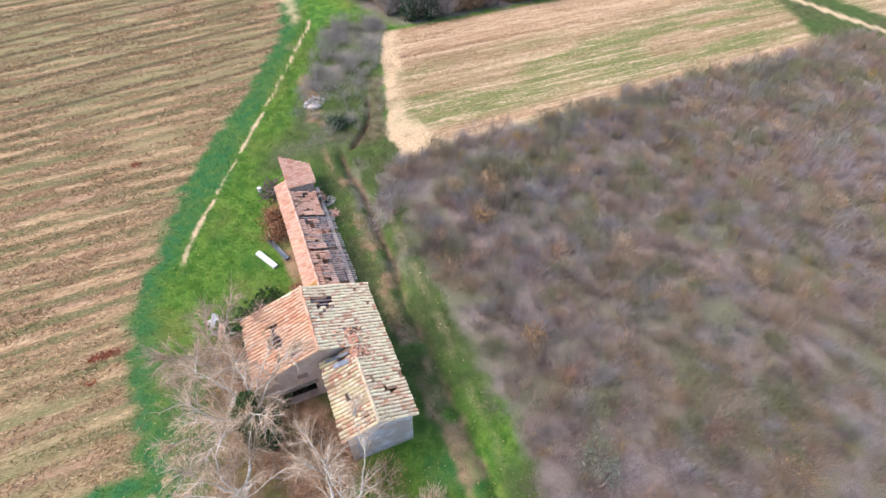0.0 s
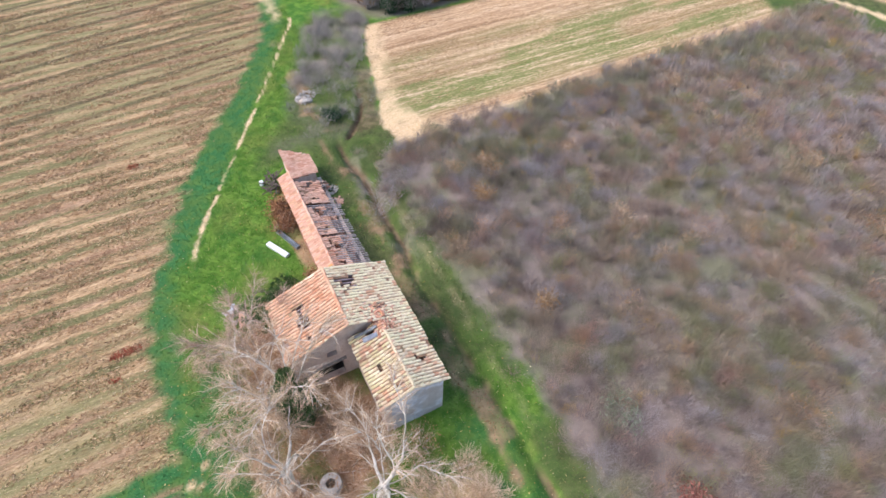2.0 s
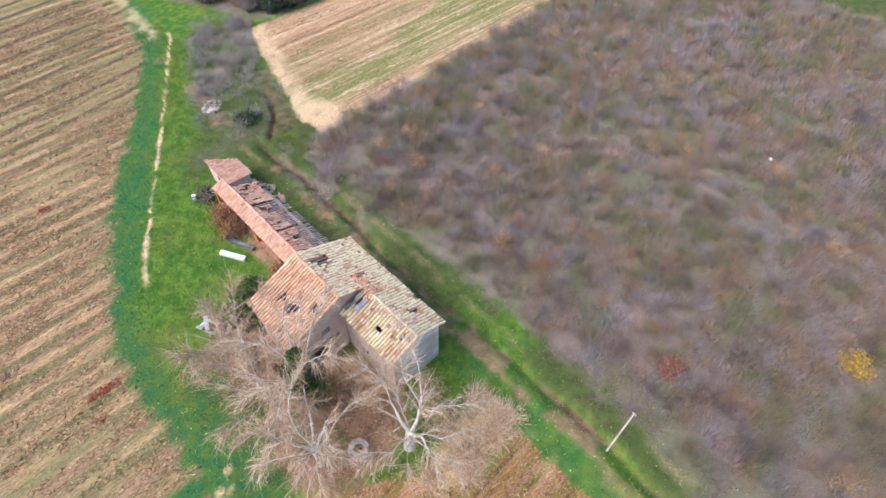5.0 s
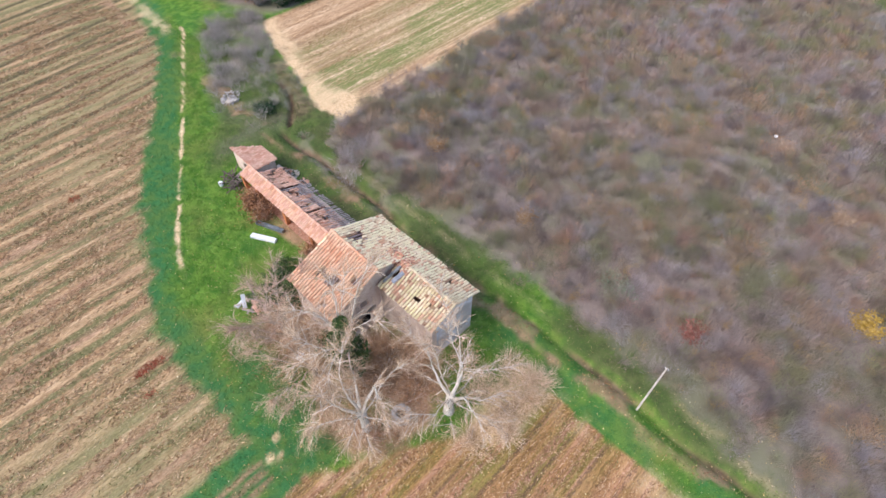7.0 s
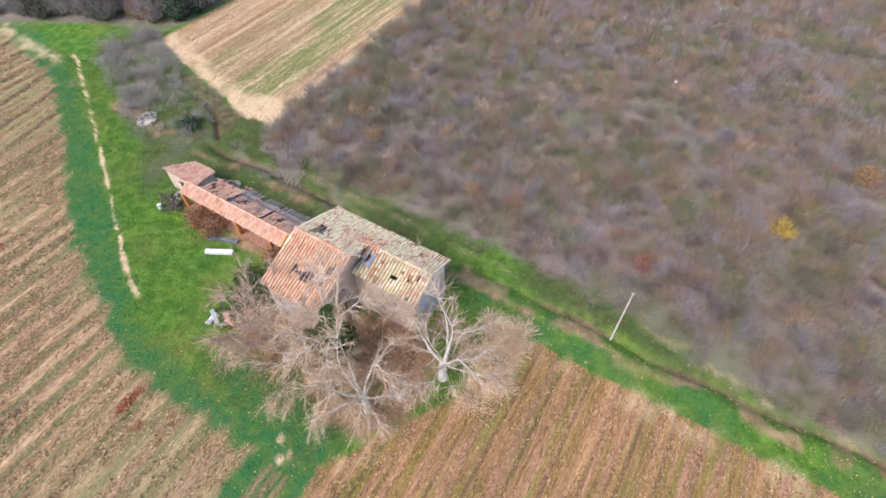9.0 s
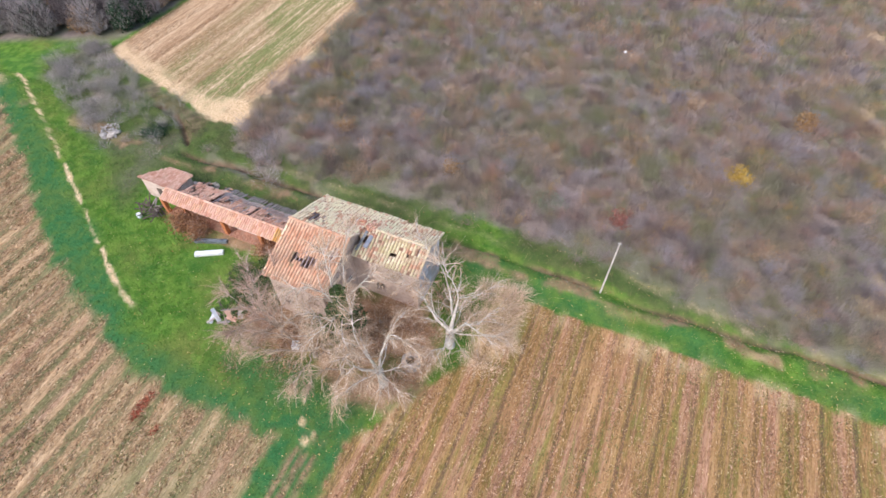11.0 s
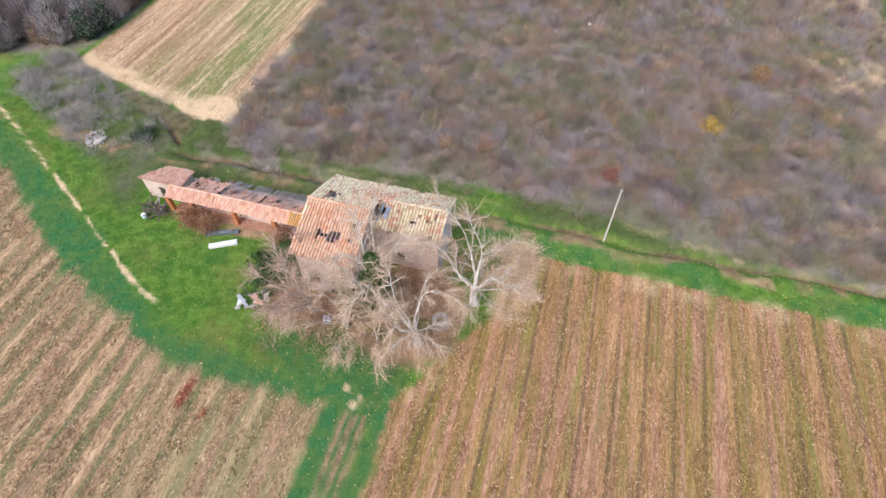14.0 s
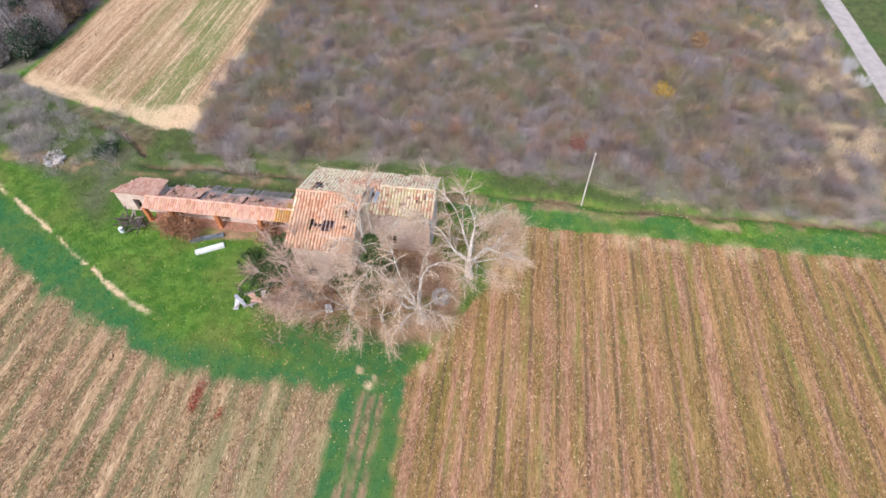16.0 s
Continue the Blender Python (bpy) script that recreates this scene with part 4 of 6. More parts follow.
    # bricks and tile shards lying on the slopes by the chimney
    for k in range(190):
        x, y = rng.gauss(2.0, 0.75), rng.gauss(YM - 0.1, 0.75)
        z = RZ - SLOPE * (x - RX) if x > BX or y > YM else bz - SLOPE * abs(x - BX)
        s = rng.uniform(0.06, 0.15)
        part("shard", box_mesh("shard", (-s, -s * 0.5, 0), (s, s * 0.5, s * 0.45), rng.choice((BRICK_WORN, TILE_RED, TILE_RED, TILE_ORANGE, RUBBLE_RED)), 0, s * 0.1, rng), house,
             m=house_m @ pose(x, y, z + 0.09, rng.uniform(-10, 10), 18 if x > BX else -14, rng.uniform(0, 180)))
    return house


def loose_tiles(name, label, spots, count, spread, rng, base_z, materials=(None,)):
    """Heaps of broken tile and rubble; spots: (x, y)."""
    for x, y in spots:
        bm = bmesh.new()
        for _ in range(count):
            r = spread * math.sqrt(rng.random())
            a = rng.uniform(0, 6.28)
            px, py = r * math.cos(a), r * math.sin(a)
            h = max(0.0, (1 - r / spread)) * 0.35
            s = rng.uniform(0.06, 0.2)
            m = Matrix.Translation((px, py, rng.uniform(0, h) + s * 0.25)) @ Euler([rng.uniform(-0.7, 0.7), rng.uniform(-0.7, 0.7), rng.uniform(0, 6.28)]).to_matrix().to_4x4()
            add_box(bm, (-s, -s * 0.6, -s * 0.25), (s, s * 0.6, s * 0.25), m, s * 0.12, rng)
        ob = new(name, bm_mesh(name, bm, rng.choice(materials)))
        ob.location = (x, y, base_z)
        tagged(ob, label, "rubble", kind="stuff")


def build_outbuilding():
    rng = random.Random(21)
    x0, xr, x1, y0, y1 = -0.20, 1.0, 4.35, 25.9, 43.1
    ez, rz, bz = 2.12, 2.65, 1.45
    barn = thing("outbuilding", "long low brick-pillared lean-to, half its tile roof collapsed to laths", "outbuilding", (1.5, 35, 0))
    inv = Matrix.Translation((1.5, 35, 0)).inverted()
    roofs = new("roof")
    roofs.parent, roofs.matrix_basis = barn, inv
    d = Vector((x0 - xr, 0, ez - rz))
    tiled_slope(roofs, "roof_slope", (xr, y0 + 3.5, rz), (0, 1, 0), d, y1 - y0 - 3.5, d.length, 0.25, 0.40, [TILE_RED, TILE_RED, TILE_ORANGE], [], rng, "salmon-red strip of barrel tiles", 0.03, 0, CHANNEL_RED, None, 0.40)
    tiled_slope(roofs, "roof_slope", (xr, y0, rz), (0, 1, 0), d, 3.4, d.length, 0.25, 0.40, [OCHRE], [], rng, "ochre-lichened end of the tiled strip", 0.03)
    d2 = Vector((x1 - xr, 0, bz - rz))
    tiled_slope(roofs, "roof_slope", (xr, y0, rz), (0, 1, 0), d2, 2.6, d2.length, 0.25, 0.40, [TILE_RED, OCHRE, OCHRE], [], rng, "last tiled patch beside the house", 0.03, 0.03)
    ridge_tiles(roofs, (xr, y0, rz), (xr, y1, rz), TILE_RED, rng, 0.4, 0.12)
    # exposed laths down the collapsed slope
    lath = box_mesh("lath", (0, -0.035, -0.035), (d2.length * 1.07, 0.035, 0.035), LATH)
    n = 0
    y = y0 + 2.8
    while y < 38.6:
        if not (rng.random() < 0.12):
            j = rng.uniform(-0.06, 0.06)
            start = Vector((xr + (rng.uniform(1.0, 1.7) if rng.random() < 0.75 else 0.1), y, 0))
            start.z = rz - (start.x - xr) * (rz - bz) / (x1 - xr) - 0.05
            part("lath", lath, roofs, m=beam_pose(start, (x1, y + j, bz - 0.05 + rng.uniform(-0.08, 0.03))) @ Matrix.Diagonal((min(1, (x1 - start.x) / (x1 - xr)), 1, 1, 1)))
        y += 0.27
    purlin = box_mesh("purlin", (0, -0.07, -0.16), (13.0, 0.07, -0.02), WOOD_DARK)
    for k in (0.02, 0.5, 0.97):
        part("purlin", purlin, roofs, m=beam_pose((xr + (x1 - xr) * k, y0, rz - (rz - bz) * k - 0.09), (xr + (x1 - xr) * k, y1, rz - (rz - bz) * k - 0.09)))
    # tiles still lying on part of the collapsed slope
    for a, b, mt in ((28.6, 32.8, TILE_RED), (33.4, 37.2, TILE_RED), (38.0, 41.4, TILE_RED)):
        tiled_slope(roofs, "roof_slope", (xr + 0.05, a, rz - 0.08), (0, 1, 0), d2, b - a, d2.length * (0.5 if a < 38 else 0.75), 0.25, 0.40, [mt],
                    [(0.5, 1.0, 1.0, 1.6), (1.5, 2.2, 0.3, 0.6), (2.6, 3.2, 0.9, 1.7), (3.5, 3.8, 0.1, 0.8)], rng, "fallen-in remains of red tiles", 0.2, 0.12)
    for k in range(260):
        x, y = rng.uniform(xr + 0.6, x1 - 0.6), rng.uniform(y0 + 2, 41.4)
        s = rng.uniform(0.08, 0.17)
        part("shard", box_mesh("shard", (-s * 1.5, -s * 0.7, 0), (s * 1.5, s * 0.7, s * 0.4), rng.choice((TILE_RED, TILE_RED, WOOD_GREY)), 0, s * 0.1, rng), roofs,
             m=pose(x, y, 0.5 + 0.75 * float(vnoise(np.array(x), np.array(y), 1.5, 95)) + 0.35 * (x1 - x) / (x1 - xr) + 0.1, rng.uniform(-35, 35), rng.uniform(-35, 35), rng.uniform(0, 180)))
    # brick pillars along the open front
    for y in (26.3, 31.1, 35.6, 40.4, 43.2):
        p = part("pillar", None, barn, "orange brick pillar")
        p.matrix_basis = inv @ Matrix.Translation((x0 + 0.25, y, 0))
        brick = box_mesh("brick_course", (-0.2, -0.2, 0), (0.2, 0.2, 0.115), BRICK, 0.008)
        for k in range(18):
            part("brick_course", brick, p, m=pose(rng.uniform(-0.012, 0.012), rng.uniform(-0.012, 0.012), k * 0.12 - 0.1, 0, 0, rng.uniform(-2, 2)))
    beam = box_mesh("eave_beam", (0, -0.09, -0.2), (y1 - y0, 0.09, -0.04), WOOD_DARK)
    part("eave_beam", beam, barn, m=inv @ beam_pose((x0 + 0.25, y0, ez + 0.05), (x0 + 0.25, y1, ez + 0.05)))
    top = lambda u: bz - 0.65 + 0.12 * math.sin(u * 1.7) + 0.08 * math.sin(u * 4.1)
    part("wall", wall_mesh("wall", (x1 - 0.15, y0), (x1 - 0.15, y1), -0.3, top, 0.4, [], PLASTER, rng), barn, "broken rear wall", inv)
    part("wall", wall_mesh("wall", (xr + 0.2, y0), (xr + 0.2, 41.8), -0.3, lambda u: 2.2, 0.3, [(3, 4, 0.1, 1.9), (9, 10, 0.1, 1.9), (14, 15, 0.1, 1.9)], PLASTER, rng), barn, "middle wall with stall openings", inv)
    part("floor", box_mesh("floor", (x0, y0, -0.2), (x1 - 0.4, y1, 0.06), RUBBLE_RED), barn, "floor strewn with crushed red tile", inv)
    gx, gy = np.meshgrid(np.linspace(xr + 0.42, x1 - 0.6, 12), np.linspace(y0 + 0.1, 41.7, 60))
    gz = 0.45 + 0.75 * vnoise(gx, gy, 1.5, 95) + 0.3 * vnoise(gx, gy, 0.5, 96) + 0.35 * (x1 - gx) / (x1 - xr)
    gz[0, :] = gz[-1, :] = gz[:, 0] = gz[:, -1] = 0.0
    bed = [(float(a), float(b), float(c)) for a, b, c in zip(gx.ravel(), gy.ravel(), gz.ravel())]
    part("fallen_roof", mesh_of("fallen_roof", bed, [(j * 12 + i, j * 12 + i + 1, j * 12 + i + 13, j * 12 + i + 12) for j in range(59) for i in range(11)], RUBBLE_RED), barn, "heaped fallen red tile under the bare laths", inv)
    return barn


def build_pigsty():
    rng = random.Random(31)
    sty = thing("pigsty", "small square stone sty with a single red tile roof slope", "shed", (2.4, 45, 0))
    inv = Matrix.Translation((2.4, 45, 0)).inverted()
    roofs = new("roof")
    roofs.parent, roofs.matrix_basis = sty, inv
    xa, xb, ya, yb, za, zb = 1.0, 3.95, 41.9, 47.0, 2.74, 2.1
    d = Vector((xb - xa, 0, zb - za))
    tiled_slope(roofs, "roof_slope", (xa, ya, za), (0, 1, 0), d, yb - ya, d.length, 0.25, 0.40, [TILE_RED], [], rng, "red barrel-tile slope, mossy at its edge", 0.04, 0, CHANNEL_RED, lambda u, v: u > yb - ya - 0.48 * v or u < 0.2 * v, 0.40)
    top = lambda u: 2.45
    low = lambda u: 1.86
    part("wall", wall_mesh("wall", (xa + 0.2, yb - 0.15), (xa + 0.2, ya + 0.15), -0.3, top, 0.35, [(1.6, 2.4, 0.1, 1.7)], PLASTER, rng), sty, "front wall with a dark doorway", inv)
    part("wall", wall_mesh("wall", (xb - 0.2, ya + 0.8), (xb - 0.2, yb - 1.65), -0.3, low, 0.35, [], PLASTER, rng), sty, "", inv)
    ln = xb - xa - 1.1
    part("wall", wall_mesh("wall", (xa + 0.55, ya + 0.25), (xb - 0.55, ya + 0.72), -0.3, lambda u: 2.40 - 0.45 * u / ln - 0.02, 0.35, [], PLASTER, rng), sty, "", inv)
    part("wall", wall_mesh("wall", (xb - 0.55, yb - 1.5), (xa + 0.55, yb - 0.42), -0.3, lambda u: 1.95 + 0.43 * u / ln - 0.02, 0.35, [], PLASTER, rng), sty, "", inv)


build_farmhouse()
build_outbuilding()
build_pigsty()
rng_heap = random.Random(41)
loose_tiles("rubble_heap", "fallen tile and brick rubble beside the collapsed stalls", [(4.8, 41.4), (4.7, 39.4)], 50, 0.7, rng_heap, 0.0, (TILE_RED, STONE))
loose_tiles("rubble_heap", "red tile rubble at the house corner", [(-0.9, 27.3), (-1.1, 28.3)], 70, 0.9, rng_heap, 0.0, (TILE_RED,))
loose_tiles("rubble_heap", "heap of broken pale stone and timber in the grass", [(7.2, 58.8), (8.0, 59.6)], 60, 1.1, rng_heap, 0.05, (CONCRETE, CONCRETE))
loose_tiles("rubble_heap", "tumbled red tiles and stone between the sty and the stalls", [(2.4, 41.2), (3.3, 40.6), (3.9, 41.6)], 50, 0.8, rng_heap, 0.75, (TILE_RED, RUBBLE_RED))


# ---- trees and shrubs ----
def bent(a, way, length, steps, rng, wobble, lift):
    """A wandering path."""
    pts, d = [Vector(a)], Vector(way).normalized()
    for _ in range(steps):
        d = (d + Vector([rng.gauss(0, wobble) for _ in range(3)]) + Vector((0, 0, lift))).normalized()
        pts.append(pts[-1] + d * (length / steps))
    return pts


def ribbons(name, start, way, length, width, droop, material, nrng, steps=3):
    """Curved, tapered twigs as one mesh; each bends down by droop on its way."""
    n = len(start)
    way = way / (np.linalg.norm(way, axis=1, keepdims=True) + 1e-9)
    length, width = np.broadcast_to(length, (n,))[:, None], np.broadcast_to(width, (n,))[:, None]
    side = np.cross(way, nrng.normal(size=(n, 3)))
    side /= np.linalg.norm(side, axis=1, keepdims=True) + 1e-9
    p, d, rings = start.copy(), way.copy(), []
    for k in range(steps):
        w = width * (1 - 0.28 * k)
        rings += [p - side * w / 2, p + side * w / 2]
        p = p + d * length / steps
        d = d + nrng.normal(size=(n, 3)) * 0.16
        d[:, 2] -= droop
        d /= np.linalg.norm(d, axis=1, keepdims=True)
    rings.append(p)
    m = len(rings)
    co = np.stack(rings, 1)
    base = (np.arange(n) * m)[:, None]
    tri = []
    for k in range(steps - 1):
        a = 2 * k
        tri += [(a, a + 1, a + 3), (a, a + 3, a + 2)]
    tri.append((m - 3, m - 2, m - 1))
    loops = (base[:, :, None] + np.array(tri)[None]).reshape(-1)
    me = bpy.data.meshes.new(name)
    me.vertices.add(n * m)
    me.vertices.foreach_set("co", co.astype(np.float32).reshape(-1))
    me.loops.add(len(loops))
    me.loops.foreach_set("vertex_index", loops.astype(np.int32))
    me.polygons.add(len(loops) // 3)
    me.polygons.foreach_set("loop_start", np.arange(0, len(loops), 3, dtype=np.int32))
    me.materials.append(material)
    me.update()
    me.validate()
    return me, co[:, -1]


def leaf_cloud(points, size, nrng):
    n = len(points)
    u = nrng.normal(size=(n, 3))
    u /= np.linalg.norm(u, axis=1, keepdims=True)
    v = np.cross(u, nrng.normal(size=(n, 3)))
    v /= np.linalg.norm(v, axis=1, keepdims=True)
    s = (size * (0.6 + 0.8 * nrng.rand(n)))[:, None]
    return np.concatenate([np.stack([points - u * s, points + v * s * 0.7, points + u * s], 1), np.stack([points - u * s, points + u * s, points - v * s * 0.7], 1)])


def bearing(az, el):
    a, e = radians(az), radians(el)
    return Vector((math.cos(a) * math.cos(e), math.sin(a) * math.cos(e), math.sin(e)))


def big_tree(name, label, base, limbs, seed, bark, twig, trunk_h=2.0, trunk_r=0.32, twigs=26, droop=0.16, leaves=0, ivy=0.0, lean=(0, 0), reach=2.3, tips=None):
    """limbs: azimuth, elevation and length of the stout lower run, then of the thinner run that goes on from it."""
    rng, nrng = random.Random(seed), np.random.RandomState(seed)
    tree = thing(name, label, "tree", (base[0], base[1], float(height(np.array(base[0]), np.array(base[1]))) - 0.05), "trees round the farmhouse")
    fork = Vector((lean[0], lean[1], trunk_h))
    verts, faces = [], []
    tube(verts, faces, [Vector((0, 0, -0.2)), Vector((0, 0, 0.15)), fork * 0.35 + Vector((rng.gauss(0, 0.05), rng.gauss(0, 0.05), 0)), fork * 0.75, fork, fork * 1.08],
         [trunk_r * 1.6, trunk_r * 1.25, trunk_r, trunk_r * 0.95, trunk_r * 1.1, trunk_r * 0.6], 10)
    trunk = mesh_of("trunk", verts, faces, bark)
    trunk.polygons.foreach_set("use_smooth", [True] * len(trunk.polygons))
    part("trunk", trunk, tree)
    starts, ways = [], []
    for az, el, ln, az2, el2, ln2 in limbs:
        verts, faces = [], []
        r0 = trunk_r * rng.uniform(0.40, 0.50) * (0.38 if el < 35 else 0.9)
        pts = bent(fork + bearing(az, el) * 0.05, bearing(az, el), ln, 4, rng, 0.14, 0.02)
        upper = bent(pts[-1], bearing(az2, el2), ln2, 7, rng, 0.13, 0.0)
        pts = pts + upper[1:]
        last = len(pts) - 1
        radii = [r0 * (1.25, 0.95, 0.86, 0.76, 0.72)[i] if i < 5 else r0 * 0.42 * (1 - 0.85 * (i - 4) / (last - 4)) + 0.010 for i in range(last + 1)]
        tube(verts, faces, pts, radii, 7)
        for s in range(7 + int(3.2 * ln2)):
            k = rng.choice(range(3, last + 1)) if s % 3 else last
            out = Vector((pts[k].x - fork.x, pts[k].y - fork.y, 0)) * 0.25
            d = (pts[k] - pts[k - 1]).normalized() * 0.9 + Vector([rng.gauss(0, 0.62) for _ in range(3)]) + out + Vector((0, 0, 0.12))
            sp = bent(pts[k], d, reach * rng.uniform(0.5, 1.2), 5, rng, 0.16, -droop * 0.8)
            tube(verts, faces, sp, [min(radii[k], 0.022 if s % 5 else 0.034) * (1 - 0.75 * i / 5) + 0.006 for i in range(6)], 4)
            q = np.array([tuple(v) for v in sp])
            seg = q[1:] - q[:-1]
            c = nrng.randint(0, 5, twigs)
            starts.append(q[c] + seg[c] * nrng.rand(twigs, 1))
            ways.append(seg[c] / np.linalg.norm(seg[c], axis=1, keepdims=True) + nrng.normal(size=(twigs, 3)) * 0.5)
        part("limb", mesh_of("limb", verts, faces, bark), tree)
    starts, ways = np.concatenate(starts), np.concatenate(ways)
    n = len(starts)
    me, ends = ribbons("crown", starts, ways, 1.15 * (0.4 + nrng.rand(n)), 0.021 * (0.6 + 0.8 * nrng.rand(n)), droop * 1.6, twig, nrng)
    part("crown", me, tree, "fine bare drooping twigs")
    if leaves:
        part("leaves", mesh_tris("leaves", leaf_cloud(ends[nrng.randint(0, n, leaves)], 0.055, nrng), tips or DEAD_LEAF), tree, "last brown leaves")
    if ivy:
        n = 15000
        z = ivy * nrng.rand(n) ** 0.8
        r = (0.55 + 0.95 * np.sin(np.pi * np.clip(z / ivy, 0, 1)) * (0.6 + 0.4 * np.sin(z * 3.3))) * np.sqrt(nrng.rand(n))
        a = nrng.rand(n) * 6.283
        f = np.clip(z / trunk_h, 0, 1)
        pts = np.stack([r * np.cos(a) + lean[0] * f + 0.25 * np.sin(z * 1.7), r * np.sin(a) + lean[1] * f + 0.25 * np.cos(z * 2.3), z], 1)
        part("ivy", mesh_tris("ivy", leaf_cloud(pts, 0.10, nrng), IVY), tree, "dark green ivy round the trunk")
    return tree


big_tree("plane_tree", "tall pale-barked plane tree, bare, beside the round well", (-2.65, 9.95),
         [(12, 40, 2.5, 40, 76, 6.4), (12, 44, 2.3, -20, 80, 6.2), (60, 30, 2.0, 85, 74, 5.6), (-18, 12, 2.6, -25, 56, 3.0), (-95, 40, 2.6, -95, 6, 1.9), (-60, 30, 2.4, -45, 20, 2.2),
          (170, 20, 2.0, 150, 28, 1.8), (-150, 26, 1.4, -120, -4, 1.4), (-100, 10, 1.6, -75, 10, 2.2), (100, 55, 1.8, 60, 80, 5.0)], 3, BARK, TWIG, 1.9, 0.36, 22, 0.12, 700, 0, (0.27, 0.1), 1.9, BRAMBLE_LEAF)
big_tree("plane_tree", "wide bare plane tree with pale twisting limbs", (-8.1, 13.5),
         [(110, 50, 1.7, 165, 78, 5.2), (15, 60, 3.0, 20, 82, 4.8), (-20, 32, 2.4, -15, 42, 2.2), (200, 25, 1.5, 215, 12, 1.4), (170, 34, 1.7, 150, 20, 1.8), (250, 22, 1.4, 260, 4, 1.3), (285, 20, 1.5, 300, 5, 1.5),
          (140, 40, 1.9, 120, 60, 3.4), (60, 44, 2.0, 70, 62, 3.6)], 5, BARK, TWIG, 2.1, 0.34, 24, 0.20, 500, 0, (0.0, 0.2), 1.6, BRAMBLE_LEAF)
big_tree("ivy_tree", "bare tree with a trunk wrapped in dark ivy", (-6.0, 17.6),
         [(20, 60, 2.0, 15, 66, 4.4), (70, 62, 2.0, 60, 74, 4.2), (160, 46, 2.0, 150, 60, 2.8), (290, 60, 2.0, 300, 60, 3.4), (110, 58, 2.0, 110, 66, 3.6), (220, 40, 1.8, 215, 24, 2.0), (180, 34, 1.8, 185, 16, 2.0), (45, 40, 1.8, 50, 60, 3.4)],
         8, BARK, TWIG, 5.4, 0.26, 26, 0.10, 0, 8.0, (0, 0), 1.8)
big_tree("bare_tree", "spreading bare tree with grey-pink twigs by the house wall", (-7.4, 23.8),
         [(170, 58, 2.6, 165, 46, 3.0), (225, 56, 2.6, 230, 44, 3.0), (290, 58, 2.6, 300, 56, 3.0), (110, 52, 2.6, 105, 50, 3.0), (75, 64, 2.6, 60, 62, 3.6), (140, 66, 2.8, 130, 60, 3.4), (200, 70, 2.8, 200, 64, 3.2), (20, 60, 2.4, 20, 64, 3.2)],
         13, BARK_GREY, TWIG_PINK, 1.0, 0.20, 26, 0.09, 0, 0, (0, 0), 1.9)
big_tree("bare_tree", "many-stemmed bare tree with pale tangled twigs", (-8.2, 20.0),
         [(150, 56, 2.2, 150, 46, 2.6), (200, 52, 2.2, 205, 36, 2.4), (250, 52, 2.2, 245, 40, 2.6), (300, 56, 2.2, 300, 50, 2.8), (60, 66, 2.4, 60, 60, 3.0), (110, 62, 2.4, 110, 54, 3.0), (350, 60, 2.2, 355, 60, 2.8)],
         17, BARK_GREY, TWIG, 0.9, 0.18, 26, 0.13, 0, 0, (0, 0), 1.8)
big_tree("bare_tree", "low bare tree with pale hanging twigs at the grass edge", (-8.6, 17.0),
         [(150, 46, 1.6, 150, 34, 1.8), (200, 46, 1.6, 205, 30, 1.8), (250, 44, 1.6, 245, 26, 1.7), (60, 62, 2.0, 60, 56, 2.4), (330, 50, 1.8, 330, 40, 2.0)],
         19, BARK_GREY, TWIG, 0.9, 0.16, 26, 0.18, 0, 0, (0, 0), 1.5)


def shrub_tris(cx, cy, cz, r, h, n, nrng, length=0.7, width=0.035):
    """A bare shrub: twigs that fan out from its foot."""
    a, q = nrng.rand(n) * 6.283, np.sqrt(nrng.rand(n))
    t = nrng.rand(n) ** 0.7
    out = np.stack([np.cos(a) * q, np.sin(a) * q], 1)
    start = np.stack([cx + out[:, 0] * r * t, cy + out[:, 1] * r * t, cz + h * t * np.sqrt(np.clip(1.05 - q * q, 0.05, 1)) * 0.8], 1)
    way = np.stack([out[:, 0] * r, out[:, 1] * r, np.full(n, h * 0.9)], 1) / max(r, h) + nrng.normal(size=(n, 3)) * 0.35
    return slivers(start, way, length * (0.5 + nrng.rand(n)), width * (0.6 + 0.8 * nrng.rand(n)), nrng)


